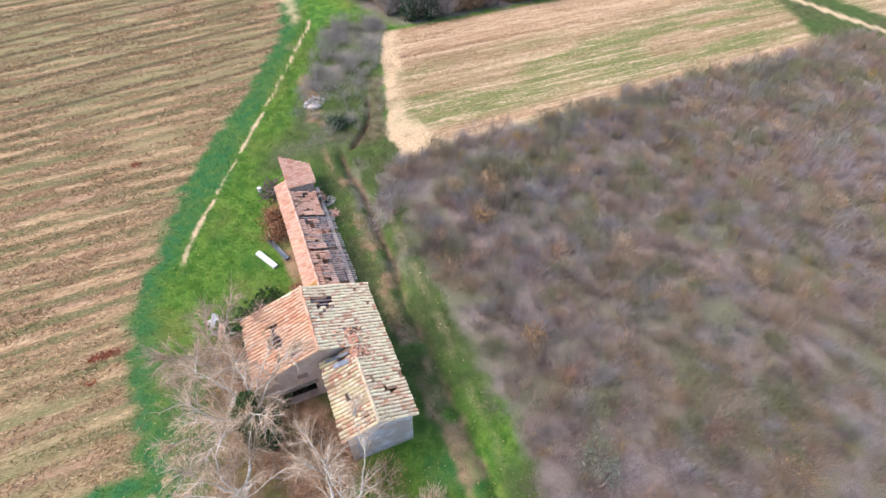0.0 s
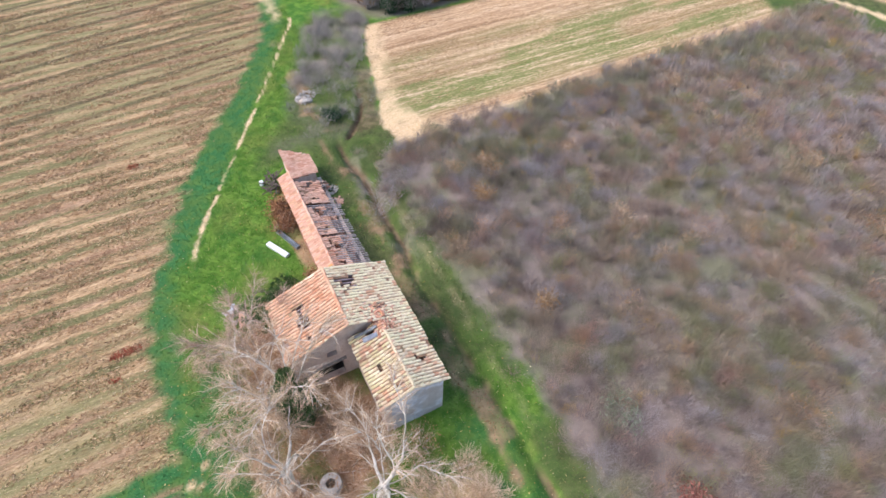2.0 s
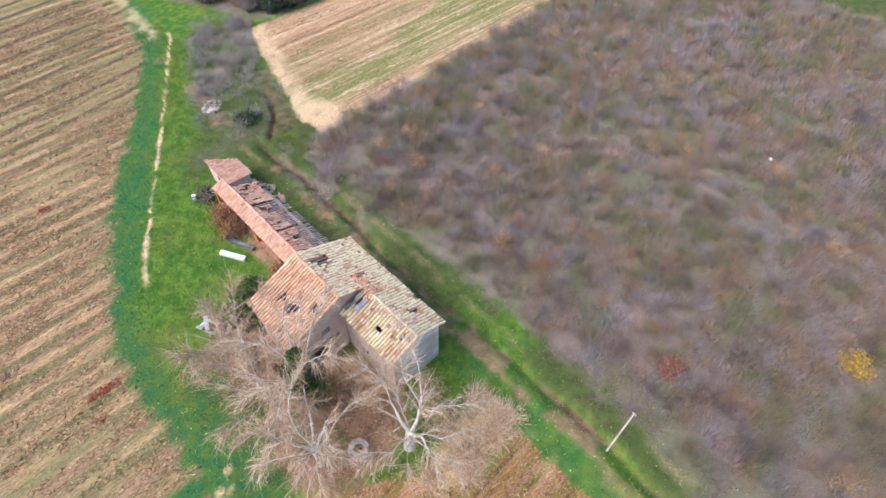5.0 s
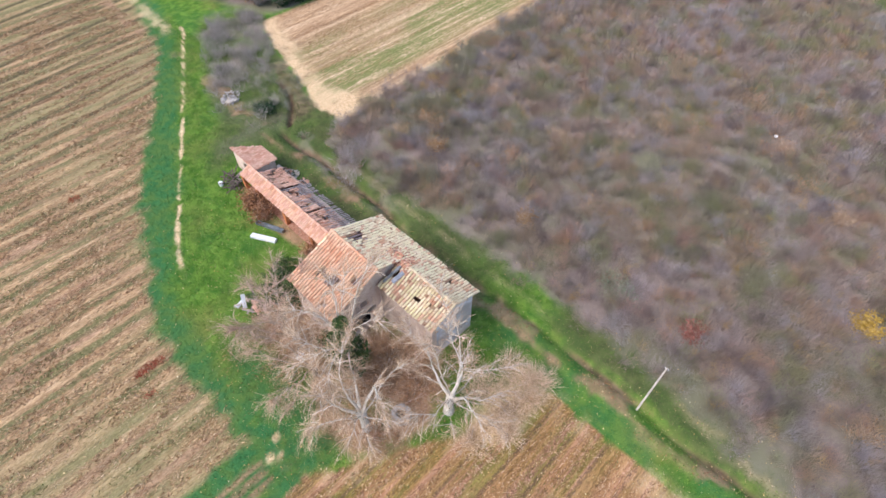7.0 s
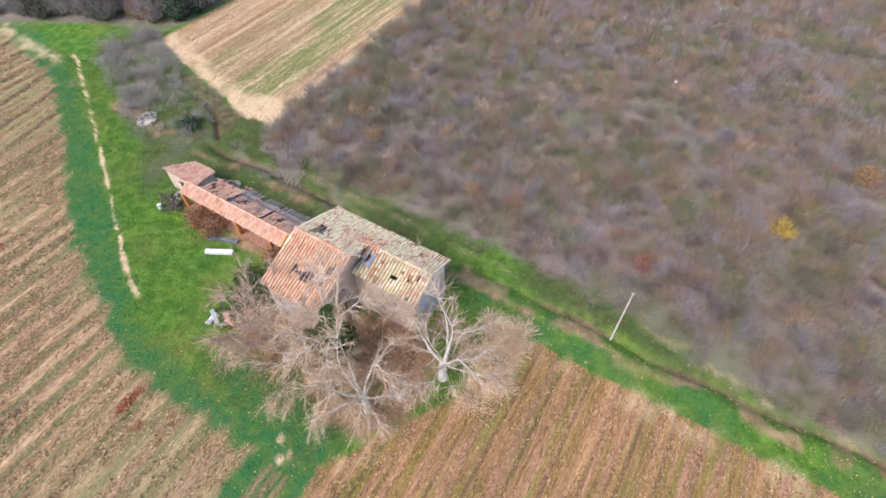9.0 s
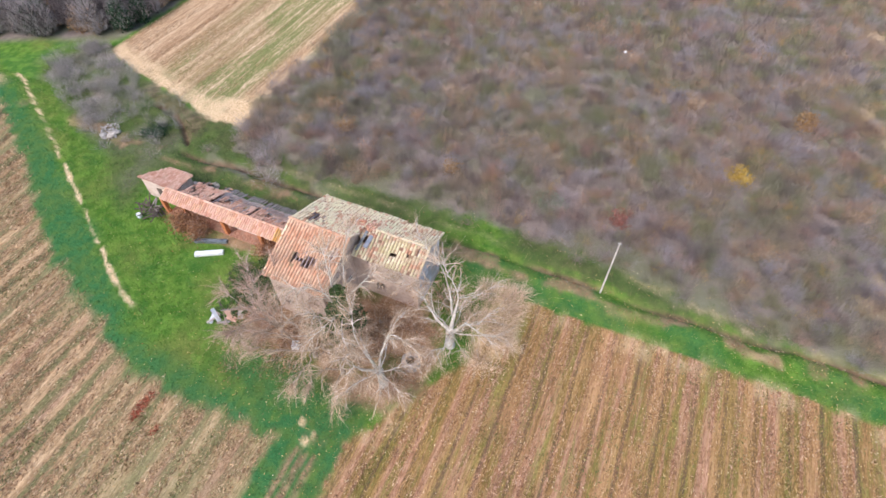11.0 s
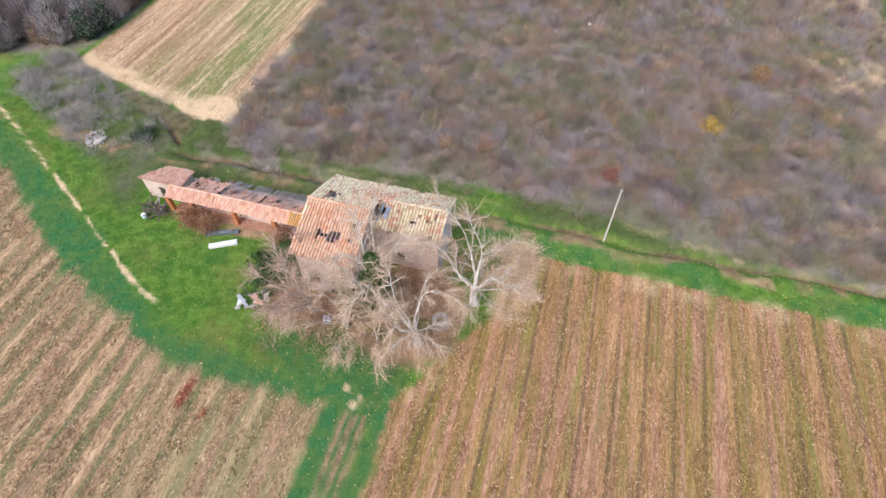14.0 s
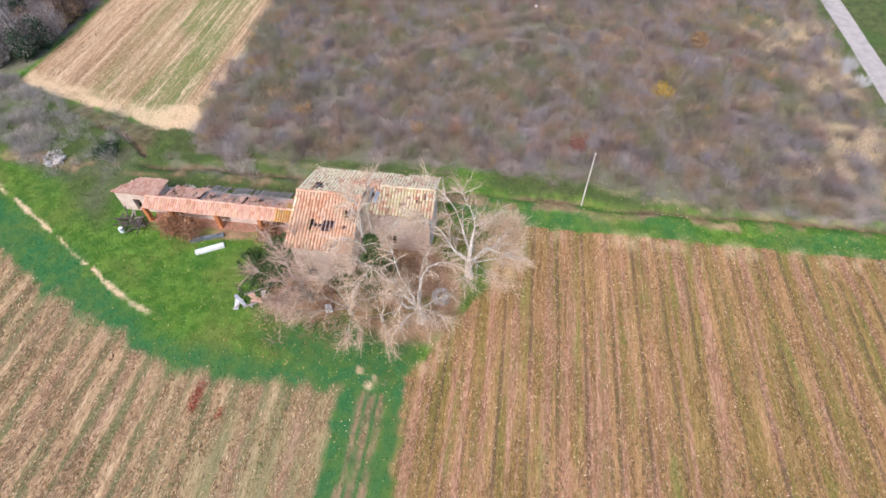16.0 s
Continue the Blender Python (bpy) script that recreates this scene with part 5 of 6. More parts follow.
def shrub(name, label, at, r, h, n, twig, leaf=None, leaves=0, leaf_size=0.09, seed=1, category="shrub", group="", droop=0.10):
    nrng = np.random.RandomState(seed)
    ob = thing(name, label, category, (at[0], at[1], float(height(np.array(at[0]), np.array(at[1])))), group)
    rng = random.Random(seed)
    for _ in range(5):
        verts, faces = [], []
        a = rng.uniform(0, 6.28)
        pts = bent((0, 0, -0.1), (math.cos(a) * r, math.sin(a) * r, h), math.hypot(r, h) * 0.75, 4, rng, 0.12, 0.02)
        tube(verts, faces, pts, [0.035, 0.03, 0.022, 0.015, 0.008], 5)
        part("stem", mesh_of("stem", verts, faces, BARK_GREY if twig is not TWIG_GREY else TWIG_GREY), ob)
    lobes = nrng.normal(size=(5, 3)) * np.array([r * 0.45, r * 0.45, 0])
    pick = nrng.randint(0, 5, n)
    tris = shrub_tris(0, 0, 0, r * 0.7, h, n, nrng) + lobes[pick][:, None, :]
    tris[:, :, 2] *= (0.65 + 0.45 * nrng.rand(5))[pick][:, None]
    way = tris[:, 2] - tris[:, 0]
    me, ends = ribbons("crown", tris[:, 0], way, np.linalg.norm(way, axis=1) * 1.15, 0.026 * (0.6 + 0.8 * nrng.rand(n)), droop, twig, nrng)
    part("crown", me, ob)
    if leaf:
        pts = ends[nrng.randint(0, n, leaves)] + nrng.normal(size=(leaves, 3)) * 0.12
        pts[:, 2] = np.maximum(pts[:, 2], 0.1)
        part("leaves", mesh_tris("leaves", leaf_cloud(pts, leaf_size, nrng), leaf), ob)
    return ob


shrub("yellow_bush", "bright yellow-leaved bush standing in the grey scrub", (28.1, -11.1), 0.7, 1.2, 250, TWIG, YELLOW_LEAF, 1500, 0.09, 3)
shrub("orange_bush", "dull orange-leaved bush in the grey scrub", (41.1, -17.6), 1.2, 1.2, 500, TWIG, ORANGE_LEAF, 2200, 0.10, 4)
shrub("red_bush", "dark red-leaved low bush in the grey scrub", (17.2, -0.5), 0.9, 0.9, 300, TWIG_PINK, RED_LEAF, 900, 0.08, 41)
shrub("sage_bush", "pale grey-green leafy bush at the edge of the scrub", (16.0, 7.2), 1.5, 0.9, 500, TWIG_GREY, SAGE_LEAF, 1500, 0.07, 42)
shrub("ochre_bush", "ochre-leaved bush in the grey scrub", (19, 33), 1.1, 1.6, 500, TWIG, ORANGE_LEAF, 420, 0.09, 5)
shrub("ochre_bush", "ochre-leaved bush in the grey scrub", (22.0, 36.5), 1.0, 1.5, 500, TWIG, ORANGE_LEAF, 380, 0.09, 6)
shrub("ochre_bush", "ochre-leaved bush in the grey scrub", (16.8, 18.5), 1.1, 1.3, 500, TWIG, ORANGE_LEAF, 340, 0.09, 7)
rust = random.Random(91)
for k, (x, y) in enumerate([(18.0, 37.8), (13.6, 31.8), (13.9, 28.4), (17.5, 29.0)] + [(rust.uniform(14, 62), rust.uniform(-26, 43)) for _ in range(40)]):
    shrub("rusty_shrub", "half-bare shrub with rust-brown leaves in the grey scrub", (x, y), rust.uniform(0.8, 1.7), rust.uniform(1.0, 1.9), 420, TWIG_PINK if k % 2 else TWIG, ORANGE_LEAF if k % 3 else BRAMBLE_LEAF, rust.randint(60, 200), 0.07, 120 + k, "shrub", "rusty shrubs in the scrub")
shrub("white_shrub", "whitish leafless shrub leaning by the road", (37.0, -35.6), 1.5, 2.4, 700, TWIG_WHITE, seed=21)
shrub("white_shrub", "whitish leafless shrub leaning by the road", (33.6, -36.2), 1.1, 2.0, 500, TWIG_WHITE, seed=22)
shrub("grey_shrub", "lone bare grey shrub beside the ditch", (8.6, 37.2), 1.9, 2.0, 620, TWIG_GREY, seed=8)
shrub("grey_shrub", "low bare grey shrub beside the ditch", (10.6, 38.4), 1.6, 1.5, 520, TWIG_GREY, seed=28)
shrub("rust_bush", "rust-brown withered bush before the brick stalls", (-1.0, 40.2), 1.0, 1.9, 900, TWIG_PINK, DEAD_LEAF, 1700, 0.08, 9)
shrub("rust_bush", "rust-brown withered bush leaning on the brick stalls", (-1.0, 38.4), 1.1, 1.6, 800, TWIG_PINK, DEAD_LEAF, 1500, 0.08, 43)
shrub("rust_bush", "rust-brown withered creeper against the last pillar", (-0.6, 30.2), 0.8, 1.3, 700, TWIG_PINK, DEAD_LEAF, 900, 0.08, 10)
for k, (x, y, r, h, n) in enumerate(((3.4, 6.6, 1.9, 1.3, 1500), (1.2, 7.0, 2.0, 1.2, 1500), (-1.0, 6.6, 1.7, 0.9, 900), (3.2, 8.8, 1.5, 1.5, 900), (-3.2, 7.0, 1.4, 0.7, 500), (0.4, 9.0, 1.4, 1.3, 700))):
    shrub("dry_bush", "pale wispy dry stalks at the field corner", (x, y), r, h, n, DRY_STALK, seed=24 + k, category="dry bush", group="dry bushes at the field corner", droop=0.22)
# Next three: brambles flattened and spread to serve as the corner's dark shade too.
shrub("dark_bush", "flat dark green bramble doubling as shade at the house corner", (-5.2, 28.4), 2.2, 0.6, 300, TWIG, IVY, 6000, 0.09, 12)
shrub("dark_bush", "flat dark green bramble doubling as shade on the grass", (-4.2, 30.0), 1.6, 0.4, 150, TWIG, IVY, 3600, 0.09, 34)
shrub("dark_bush", "flat dark green bramble doubling as shade along the north gable", (-2.6, 28.6), 1.7, 0.7, 200, TWIG, IVY, 4600, 0.09, 26)
shrub("dark_bush", "dark green bramble under the ivy tree", (-5.2, 20.6), 1.3, 1.9, 500, TWIG, IVY, 2600, 0.09, 13)
shrub("dark_bush", "dark green low bush near the stone heap", (9.2, 53.5), 0.8, 1.0, 300, TWIG_GREY, DARK_LEAF, 1100, 0.09, 14)
for k, (x, y) in enumerate(((-3.2, 16.6), (-1.6, 14.6), (-9.6, 23.0), (-8.6, 26.6), (-4.0, 12.6), (-6.4, 21.8), (-0.8, 12.0), (-10.4, 21.0),
                            (-7.0, 25.4), (-7.4, 19.6), (-5.0, 15.4), (-7.2, 23.4), (-4.2, 18.6), (-6.6, 27.0), (-2.6, 14.0), (-6.3, 12.2), (-8.4, 12.6), (1.4, 12.0), (-6.6, 15.8), (-9.6, 25.4))):
    shrub("bramble", "tangled bare bramble with brown leaves round the tree feet", (x, y), 1.5, 1.0, 240, TWIG_PINK if k % 3 else TWIG, BRAMBLE_LEAF, 330, 0.06, 60 + k, "bramble", "brambles round the trees", 0.2)


def scatter(n, box, keep, nrng):
    """Random plan points, kept by a share between 0 and 1."""
    x, y = nrng.uniform(box[0], box[1], n), nrng.uniform(box[2], box[3], n)
    k = nrng.rand(n) < keep(x, y)
    return x[k], y[k]


def thicket_share(x, y):
    n2 = (vnoise(x, y, 4.0, 3) - 0.5) * 2.0
    return soft(x - edge_lush(y) - 4.6 + n2, -1.0, 1.5) * soft(edge_north(y) - x - 0.4, -0.3, 0.6) * soft(y - 50.5 + n2, -1.5, 1.5) * soft(78 - y, -1, 2)


def build_scrub():
    nrng = np.random.RandomState(77)
    dens = lambda x, y: cover(x, y)["scrub"] * (0.78 + 0.22 * soft(vnoise(x, y, 3.5, 40), 0.2, 0.6)) * (1 - cover(x, y)["straw"] * 0.8)
    x, y = scatter(9000, (9, 96, -38, 47), dens, nrng)
    out = []
    for cx, cy in zip(x, y):
        near = cx < 50
        r, h = nrng.uniform(0.8, 1.8), nrng.uniform(0.8, 1.9)
        if cx < 12.5:
            r, h = r * 0.75, h * 0.5
        n = int((215 if near else 100) * (0.5 + r * h / 3))
        tri = shrub_tris(cx, cy, 0, r, h, n, nrng, 0.8 if near else 0.9, 0.022 if near else 0.042)
        tri[:, 2, :2] = tri[:, 0, :2] + (tri[:, 2, :2] - tri[:, 0, :2]) * 0.55
        out.append(tri)
    tagged(new("scrub_thicket", mesh_tris("scrub_thicket", np.concatenate(out), SCRUB)), "dense bare grey-brown scrub covering the fallow land", "scrub", kind="stuff")
    x, y = scatter(1500, (4, 24, 49, 78), lambda x, y: thicket_share(x, y) * (0.16 + 0.70 * soft(y - 61, -3, 8)) * (0.12 + 0.88 * soft(vnoise(x, y, 2.2, 41), 0.35, 0.6)), nrng)
    out = [shrub_tris(cx, cy, 0, nrng.uniform(0.5, 1.3), nrng.uniform(0.5, 2.0), 110, nrng, 0.75, 0.022) for cx, cy in zip(x, y)]
    tagged(new("hedge_thicket", mesh_tris("hedge_thicket", np.concatenate(out), HEDGE_TWIG)), "grey leafless hedge thicket along the grass track", "thicket", kind="stuff")


def blades(name, label, category, n, box, keep, material, length, width, flat, nrng, z=0.0, along=1.0):
    x, y = scatter(n, box, keep, nrng)
    k = len(x)
    start = np.stack([x, y, height(x, y) + z], 1)
    way = nrng.normal(size=(k, 3)) * np.array([along, 1, 0.25]) * flat + np.array([0, 0, 1.0])
    tris = slivers(start, way, length * (0.5 + nrng.rand(k)), width * (0.6 + 0.8 * nrng.rand(k)), nrng)
    return tagged(new(name, mesh_tris(name, tris, material)), label, category, kind="stuff")


def clear(x, y):
    """Zero under the buildings."""
    a = (x > -5.4) & (x < 4.5) & (y > 19.9) & (y < 25.6)
    b = (x > -0.6) & (x < 4.5) & (y > 13.7) & (y < 20)
    c = (x > -0.2) & (x < 4.4) & (y > 25) & (y < 47)
    return 1.0 - (a | b | c)


def lawn_share(x, y):
    w = cover(x, y)
    rest = 1 - np.clip(w["west"] + w["south"] + w["north"] + w["scrub"] + w["straw"] + w["litter"] + w["dirt"] + w["lush"], 0, 1)
    return rest * clear(x, y) * (1 - 0.85 * w["dull"])


build_scrub()
nr = np.random.RandomState(88)
blades("lawn_grass", "short bright green grass of the farmyard", "grass", 260000, (-16, 12, -36, 84), lawn_share, GRASS_A, 0.16, 0.05, 0.7, nr)
blades("rough_grass", "rough olive grass along the ditch", "grass", 170000, (-18, 16, -36, 80), lambda x, y: cover(x, y)["dull"] * clear(x, y) * (1 - cover(x, y)["scrub"]) * (1 - cover(x, y)["north"]) * (1 - cover(x, y)["west"]) * (1 - cover(x, y)["south"]), GRASS_DULL, 0.20, 0.05, 0.9, nr)
blades("verge_grass", "lush dark green grass of the verge", "grass", 200000, (-40, 12, -36, 84), lambda x, y: cover(x, y)["lush"] * (1 - cover(x, y)["west"]) * (1 - cover(x, y)["south"]) * clear(x, y), GRASS_B, 0.20, 0.05, 0.6, nr)
rowed = lambda x, y, period, shift: 0.35 + 0.65 * (0.5 + 0.5 * np.sin(2 * np.pi * (y + shift) / period))
blades("west_stubble", "dry straw stubble in rows", "stubble", 420000, (-46, 8, 19, 100), lambda x, y: cover(x, y)["west"] * (0.35 + 0.65 * rowed(x, y - 0.035 * x, 2.12, 1.2)) * soft(vnoise(x * 0.15, y, 0.5, 70), 0.2, 0.8), STRAW, 0.28, 0.07, 1.6, nr, 0.0, 2.4)
blades("south_stubble", "dry straw and leaf stubble between old rows", "stubble", 380000, (-40, 5, -48, 14), lambda x, y: cover(x, y)["south"] * rowed(x, y, 2.33, -4.25) * soft(vnoise(x * 0.15, y, 0.5, 71), 0.2, 0.8), STRAW_ROWS, 0.26, 0.07, 1.6, nr, 0.0, 2.4)
blades("field_weeds", "low green weeds between the stubble rows", "weeds", 200000, (-46, 8, -48, 100), lambda x, y: np.maximum(cover(x, y)["west"], 0.6 * cover(x, y)["south"]) * soft(vnoise(x * 0.2, y, 1.1, 72), 0.56, 0.8) * soft(75 - y, 0, 35), WEED, 0.20, 0.07, 1.4, nr, 0.0, 1.6)
blades("north_stubble", "pale stubble of the far field", "stubble", 110000, (14, 88, 44, 74), lambda x, y: cover(x, y)["north"] * soft(vnoise(x * 0.04, y, 0.9, 73), 0.35, 0.65) * (1 - 0.6 * cover(x, y)["green_n"]) * (1 - cover(x, y)["straw"]), STRAW, 0.26, 0.06, 2.0, nr, 0.0, 2.0)
blades("track_straw", "pale trodden straw along the track and field rims", "straw", 220000, (-16, 60, -36, 84), lambda x, y: cover(x, y)["straw"], STRAW_PALE, 0.22, 0.05, 2.5, nr)
blades("leaf_litter", "brown leaf litter and dead stalks under the trees", "leaf litter", 60000, (-24, 12, -36, 48), lambda x, y: cover(x, y)["litter"] * clear(x, y), DEAD_LEAF, 0.16, 0.07, 2.5, nr)


def fallen_leaves():
    x, y = scatter(44000, (-34, 16, -34, 44), lambda x, y: clear(x, y) * (0.12 + 0.16 * cover(x, y)["south"] + 0.35 * soft(9 - np.hypot(x + 8, y - 16), -6, 6) + 0.35 * soft(2.4 - np.abs(x - 6.2), -0.6, 0.6) * soft(12 - y, -2, 2) * soft(vnoise(x, y, 2.2, 29), 0.3, 0.6)) * soft(15 - x, 0, 4), nr)
    pts = np.stack([x, y, height(x, y) + 0.10], 1)
    tagged(new("fallen_leaves", mesh_tris("fallen_leaves", leaf_cloud(pts, 0.052, nr), LEAF_FALL)), "scattered yellow and tan fallen leaves", "leaves", kind="stuff")


fallen_leaves()
blades("red_weed", "patches of red-brown dock in the stubble", "weeds", 9000, (-20, -14, 26, 33), lambda x, y: soft(1 - np.hypot((x + 17.6) / 1.6, (y - 30.3) / 0.45), 0, 0.4) + 0.8 * soft(1 - np.hypot((x + 18.6) / 0.6, (y - 28) / 0.35), 0, 0.4), RUST_WEED, 0.25, 0.07, 1.0, nr)
blades("red_weed", "small patch of red-brown dock in the stubble", "weeds", 3000, (-16, -12, 52, 57), lambda x, y: soft(1 - np.hypot((x + 14.0) / 0.8, (y - 54.8) / 0.5), 0, 0.4), RUST_WEED, 0.25, 0.07, 1.0, nr)


# ---- woods beyond the far field ----
def far_tree(label, twig, leaf, leaves, r, h, seed):
    nrng, rng = np.random.RandomState(seed), random.Random(seed)
    ob = thing("wood_tree", label, "tree", (0, 0, 0), "woods beyond the field")
    verts, faces = [], []
    tube(verts, faces, [Vector((0, 0, -0.3)), Vector((0.1, 0, h * 0.3)), Vector((0, 0.1, h * 0.6)), Vector((0, 0, h * 0.9))], [0.2, 0.16, 0.1, 0.03], 6)
    for _ in range(9):
        a, k = rng.uniform(0, 6.28), rng.uniform(0.2, 0.6)
        pts = bent((0, 0, h * k), (math.cos(a), math.sin(a), 1.0), r * 1.1, 4, rng, 0.15, 0.05)
        tube(verts, faces, pts, [0.07, 0.055, 0.04, 0.025, 0.01], 4)
    part("trunk", mesh_of("trunk", verts, faces, WOOD_DARK), ob)
    tris = shrub_tris(0, 0, 0.1, r, h, 1700, nrng, 0.9, 0.04)
    part("crown", mesh_tris("crown", tris, twig), ob)
    if leaf:
        pts = tris[nrng.randint(0, len(tris), leaves), 1] + nrng.normal(size=(leaves, 3)) * 0.2
        part("leaves", mesh_tris("leaves", leaf_cloud(pts, 0.16, nrng), leaf), ob)
    return ob


KINDS = [far_tree("bare grey tree of the far woods", TWIG_GREY, None, 0, 2.2, 6.0, 1), far_tree("rust-leaved tree at the edge of the far woods", WOOD_TWIG, ORANGE_LEAF, 900, 1.6, 4.5, 2),
         far_tree("dark evergreen of the far woods", TWIG_GREY, DARK_LEAF, 3000, 1.7, 5.5, 3), far_tree("bare dark tree of the far woods", WOOD_TWIG, None, 0, 2.4, 5.5, 4)]
rw = random.Random(51)
first = set()
for k in range(460):
    x, y = 11 + 50 * rw.random() ** 1.3, 74.9 + 28 * rw.random() ** 1.2
    if x < 13.5 + (99 - y) * 0.5:
        continue
    kind = rw.choices((0, 1, 2, 3), (5, 2, 2, 4))[0] if y > 78 else rw.choices((0, 1, 2, 3), (3, 4, 2, 2))[0]
    m = pose(x, y, -0.05, 0, 0, rw.uniform(0, 360))
    if kind not in first:
        first.add(kind)
        KINDS[kind].matrix_basis = m
    else:
        copy_thing(KINDS[kind], m)
for k, ob in enumerate(KINDS):
    if k not in first:
        ob.matrix_basis = pose(30 + 4 * k, 84, -0.05)


# ---- single things ----
def build_well():
    well = thing("well", "round weathered concrete well head with an open dark mouth", "well", (-5.65, 12.2, 0))
    verts, faces = [], []
    n = 28
    prof = [(0.80, -0.2), (0.80, 0.70), (0.75, 0.78), (0.38, 0.80), (0.34, 0.77), (0.34, -0.1)]
    for r, z in prof:
        verts += [(r * math.cos(2 * math.pi * k / n), r * math.sin(2 * math.pi * k / n), z) for k in range(n)]
    for j in range(len(prof) - 1):
        for k in range(n):
            faces.append((j * n + k, j * n + (k + 1) % n, (j + 1) * n + (k + 1) % n, (j + 1) * n + k))
    part("well_ring", mesh_of("well_ring", verts, faces, CONCRETE), well)
    # The depth's shade is put into this disc's near-black colour.
    verts = [(0.34 * math.cos(2 * math.pi * k / n), 0.34 * math.sin(2 * math.pi * k / n), 0.1) for k in range(n)]
    part("shaft_bottom", mesh_of("shaft_bottom", verts, [tuple(range(n))], SHADE_IN), well, "near-black disc for the shade in the shaft")


def build_pole():
    z = float(height(np.array(7.9), np.array(-0.7)))
    pole = thing("utility_pole", "bare bleached wooden utility pole without wires", "pole", (7.9, -0.7, z))
    verts, faces = [], []
    tube(verts, faces, [Vector((0, 0, -0.4)), Vector((0.0, 0, 2)), Vector((0.0, 0.0, 5)), Vector((0.0, 0.0, 7.3)), Vector((0, 0, 7.36))], [0.085, 0.08, 0.068, 0.055, 0.025], 12)
    part("shaft", mesh_of("shaft", verts, faces, POLE_WOOD), pole)
    part("bracket", box_mesh("bracket", (-0.03, -0.16, 0), (0.03, 0.16, 0.05), WOOD_DARK, 0.008), pole, "short dark bracket", Matrix.Translation((0.1, 0, 6.95)))
    for s in (-0.12, 0.12):
        verts, faces = [], []
        tube(verts, faces, [Vector((0, 0, 0)), Vector((0, 0, 0.05)), Vector((0, 0, 0.06)), Vector((0, 0, 0.12))], [0.02, 0.02, 0.04, 0.025], 8)
        part("insulator", mesh_of("insulator", verts, faces, WHITE), pole, "white insulator", Matrix.Translation((0.1, s, 7.0)))


def trough(name, label, a, b, width, depth, material):
    a, b = Vector(a), Vector(b)
    ln = (b - a).length
    ob = thing(name, label, "trough", a)
    q = (b - a).to_track_quat("X", "Z").to_matrix().to_4x4()
    w, t = width / 2, 0.035
    bm = bmesh.new()
    add_box(bm, (0, -w, 0), (ln, w, t))
    for s in (-1, 1):
        add_box(bm, (0, min(s * w, s * (w - t)), t), (ln, max(s * w, s * (w - t)), depth))
    part("channel", bm_mesh("channel", bm, material), ob, m=q)
    cap = box_mesh("end_cap", (0, -w + t, t), (t, w - t, depth), material)
    part("end_cap", cap, ob, m=q)
    part("end_cap", cap, ob, m=q @ Matrix.Translation((ln - t, 0, 0)))
    return ob


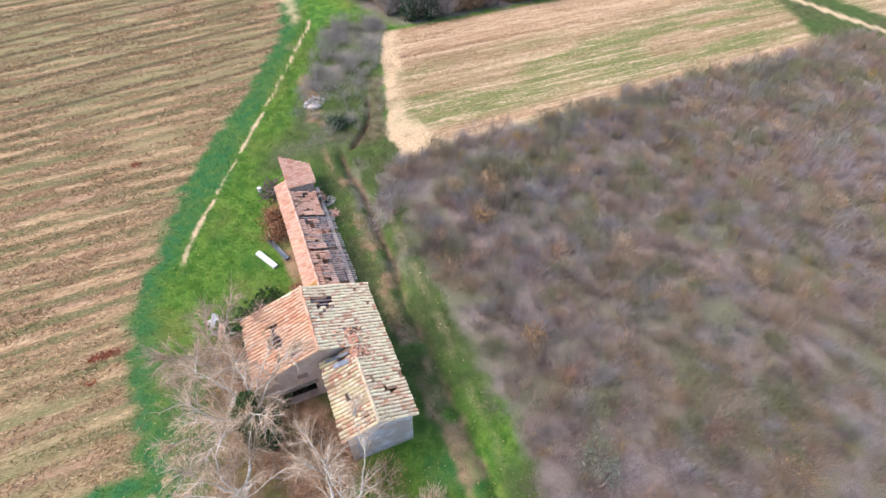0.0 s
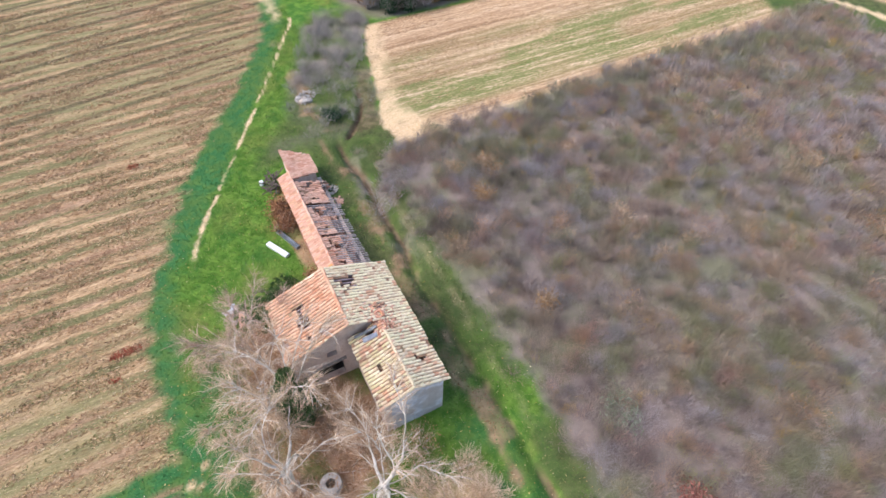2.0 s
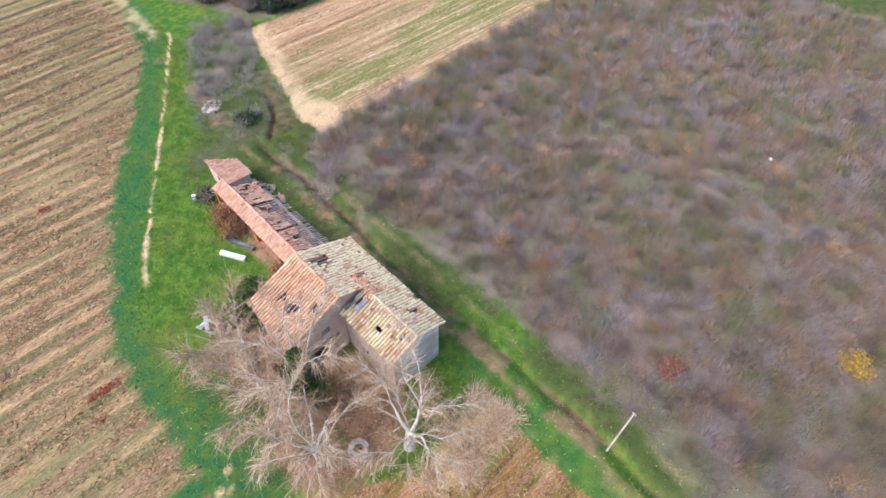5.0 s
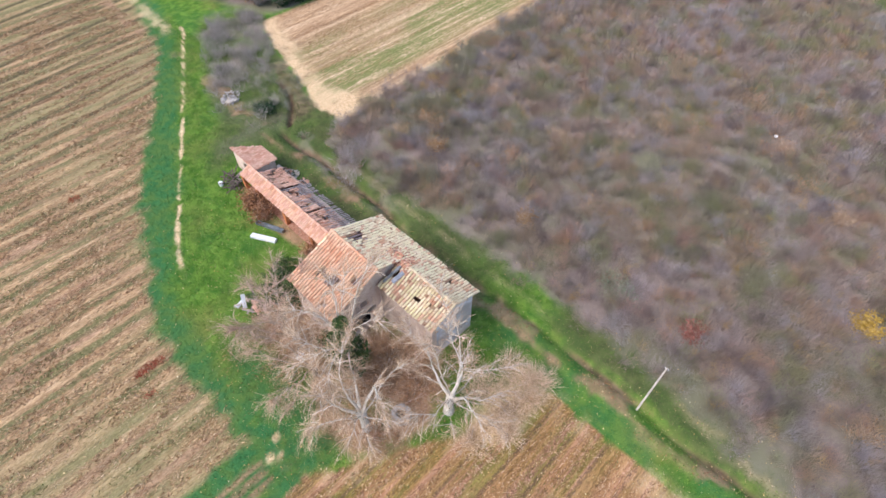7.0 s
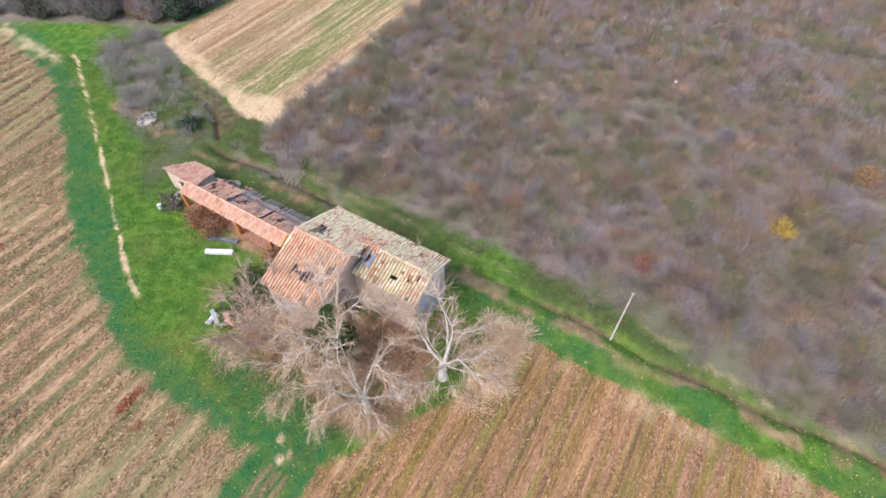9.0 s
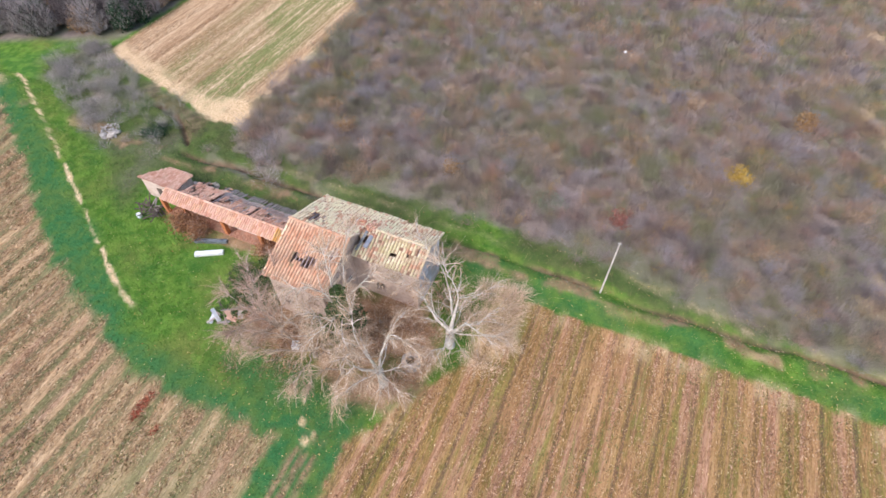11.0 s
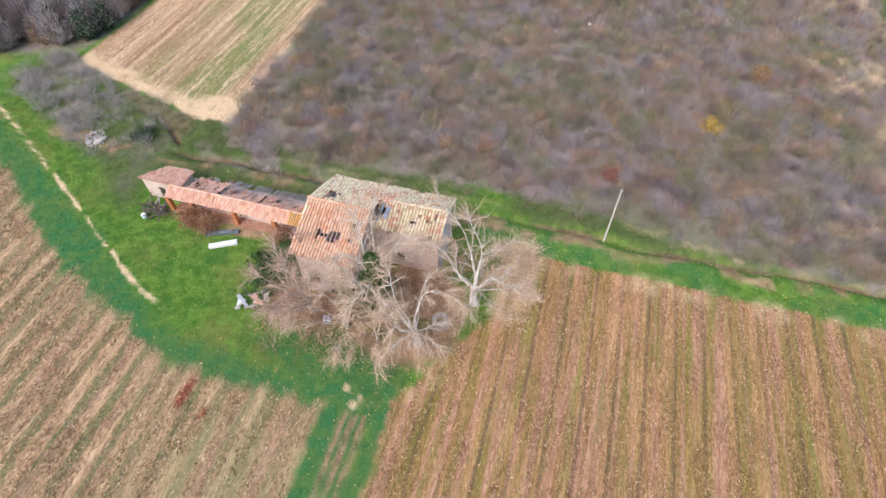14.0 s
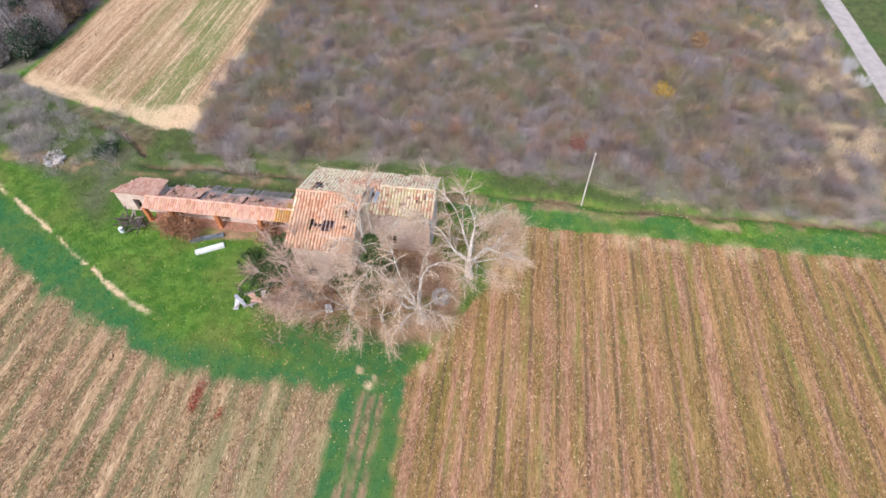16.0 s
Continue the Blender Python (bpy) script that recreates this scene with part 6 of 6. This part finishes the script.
def build_small_things():
    rng = random.Random(61)
    # upturned white trough and dark metal gutter on the grass
    t = trough("white_trough", "upturned long white trough lying on the grass", (-3.55, 36.75, 0.33), (-2.25, 34.35, 0.33), 0.5, 0.3, WHITE)
    t.rotation_euler = (0, 0, 0)
    for ch in t.children:
        ch.matrix_basis = ch.matrix_basis @ pose(0, 0, 0, 180, 0, 0)
    trough("dark_trough", "long dark blue-grey metal feed trough on the grass", (-2.2, 37.9, 0.06), (-1.0, 34.9, 0.06), 0.42, 0.28, BLUE_METAL)
    # collapsed hut: leaning sheets and a post
    hut = thing("collapsed_hut", "collapsed hut of leaning metal sheets and broken boards", "debris", (-8.0, 29.5, 0))
    sheet = box_mesh("sheet", (0, 0, 0), (1.3, 0.36, 0.03), WHITE)
    part("sheet", sheet, hut, "white leaning sheet", pose(-0.6, 0.1, 0.1, 28, -38, 60))
    part("sheet", sheet, hut, "pale sheet fallen flat", pose(-1.2, 0.6, 0.12, 8, 5, 20))
    part("board", box_mesh("board", (0, 0, 0), (1.2, 0.5, 0.05), TILE_RED), hut, "red-brown board", pose(0.1, -1.1, 0.1, 15, -30, 70))
    part("board", box_mesh("board", (0, 0, 0), (0.9, 0.45, 0.04), STONE), hut, "pale board", pose(0.3, -1.6, 0.12, 5, -12, 30))
    for k in range(9):
        ln = rng.uniform(0.5, 1.3)
        part("board", box_mesh("board", (-ln / 2, -0.09, 0), (ln / 2, 0.09, 0.04), rng.choice((WOOD_DARK, WOOD_GREY, TILE_RED, STONE))), hut,
             m=pose(rng.uniform(-1.0, 0.9), rng.uniform(-1.3, 1.0), 0.06 + 0.04 * k, rng.uniform(-12, 12), rng.uniform(-14, 14), rng.uniform(0, 180)))
    part("post", box_mesh("post", (0, -0.04, -0.04), (3.0, 0.04, 0.04), WOOD_GREY), hut, "long pale post", pose(-0.1, 0.2, 0.95, 0, 8, -52))
    box = thing("white_crate", "small white crate in the grass under the trees", "crate", (-8.1, 22.0, 0.0))
    part("crate_body", box_mesh("crate_body", (-0.35, -0.3, 0), (0.35, 0.3, 0.5), WHITE, 0.03), box, m=pose(0, 0, 0, 0, 6, 25))
    # scrap heap at the end of the stalls
    heap = thing("scrap_heap", "heap of dark boards, wire and a white drum by the sty", "debris", (-0.6, 45.0, 0))
    for k in range(30):
        ln = rng.uniform(0.8, 2.3)
        part("board", box_mesh("board", (-ln / 2, -0.07, 0), (ln / 2, 0.07, 0.05), rng.choice((WOOD_DARK, WOOD_GREY, WOOD_DARK))), heap,
             m=pose(rng.uniform(-0.9, 1.0), rng.uniform(-1.5, 1.1), 0.10 + 0.022 * k, rng.uniform(-12, 12), rng.uniform(-14, 14), rng.uniform(0, 180)))
    verts, faces = [], []
    tube(verts, faces, [Vector((0, 0, 0)), Vector((0, 0, 0.04)), Vector((0, 0, 0.5)), Vector((0, 0, 0.54))], [0.2, 0.24, 0.24, 0.2], 14)
    part("drum", mesh_of("drum", verts, faces, WHITE), heap, "white drum", pose(-1.2, 0.5, 0.0, 0, 0, 0))
    fallen = thing("fallen_rafters", "dark rafters tumbled between the sty and the collapsed stalls", "debris", (2.9, 41.2, 1.0))
    for k in range(16):
        ln = rng.uniform(0.7, 1.7)
        part("rafter", box_mesh("rafter", (-ln / 2, -0.05, 0), (ln / 2, 0.05, 0.08), rng.choice((WOOD_DARK, WOOD_DARK, WOOD_GREY))), fallen,
             m=pose(rng.uniform(-0.9, 0.9), rng.uniform(-0.5, 0.45), 0.02 + 0.03 * k, rng.uniform(-14, 14), rng.uniform(-16, 16), rng.uniform(0, 180)))
    post = thing("leaning_post", "pale leaning gate post at the end of the tiled strip", "post", (-0.6, 26.6, 0))
    part("post_body", box_mesh("post_body", (-0.12, -0.12, -0.1), (0.12, 0.12, 1.7), STONE, 0.02), post, m=pose(0, 0, 0, 4, -6, 10))
    rag = thing("white_bag", "small white feed bag caught in the scrub", "bag", (48.3, 5.3, 0.9))
    bm = bmesh.new()
    bmesh.ops.create_icosphere(bm, subdivisions=2, radius=0.26)
    for v in bm.verts:
        v.co = Vector((v.co.x * 1.1, v.co.y * 0.8, v.co.z * 0.5)) * (0.85 + 0.3 * float(vnoise(v.co.x * 3 + 9, v.co.y * 3 + v.co.z * 4, 0.7, 80)))
    part("bag_body", bm_mesh("bag_body", bm, WHITE), rag)
    for k, (x, y, s) in enumerate(((7.0, 58.2, 0.45), (7.7, 58.0, 0.35), (6.6, 59.2, 0.3))):
        bm = bmesh.new()
        bmesh.ops.create_icosphere(bm, subdivisions=2, radius=s)
        for v in bm.verts:
            v.co = Vector((v.co.x * 1.2, v.co.y, v.co.z * 0.6)) * (0.8 + 0.4 * float(vnoise(v.co.x * 4 + k, v.co.y * 4 + v.co.z * 3, 0.8, 81)))
        st = new("boulder", bm_mesh("boulder", bm, STONE if k == 0 else CONCRETE))
        st.location = (x, y, s * 0.4 + 0.1)
        tagged(st, "pale boulder on the stone heap", "stone")


build_well()
build_pole()
build_small_things()
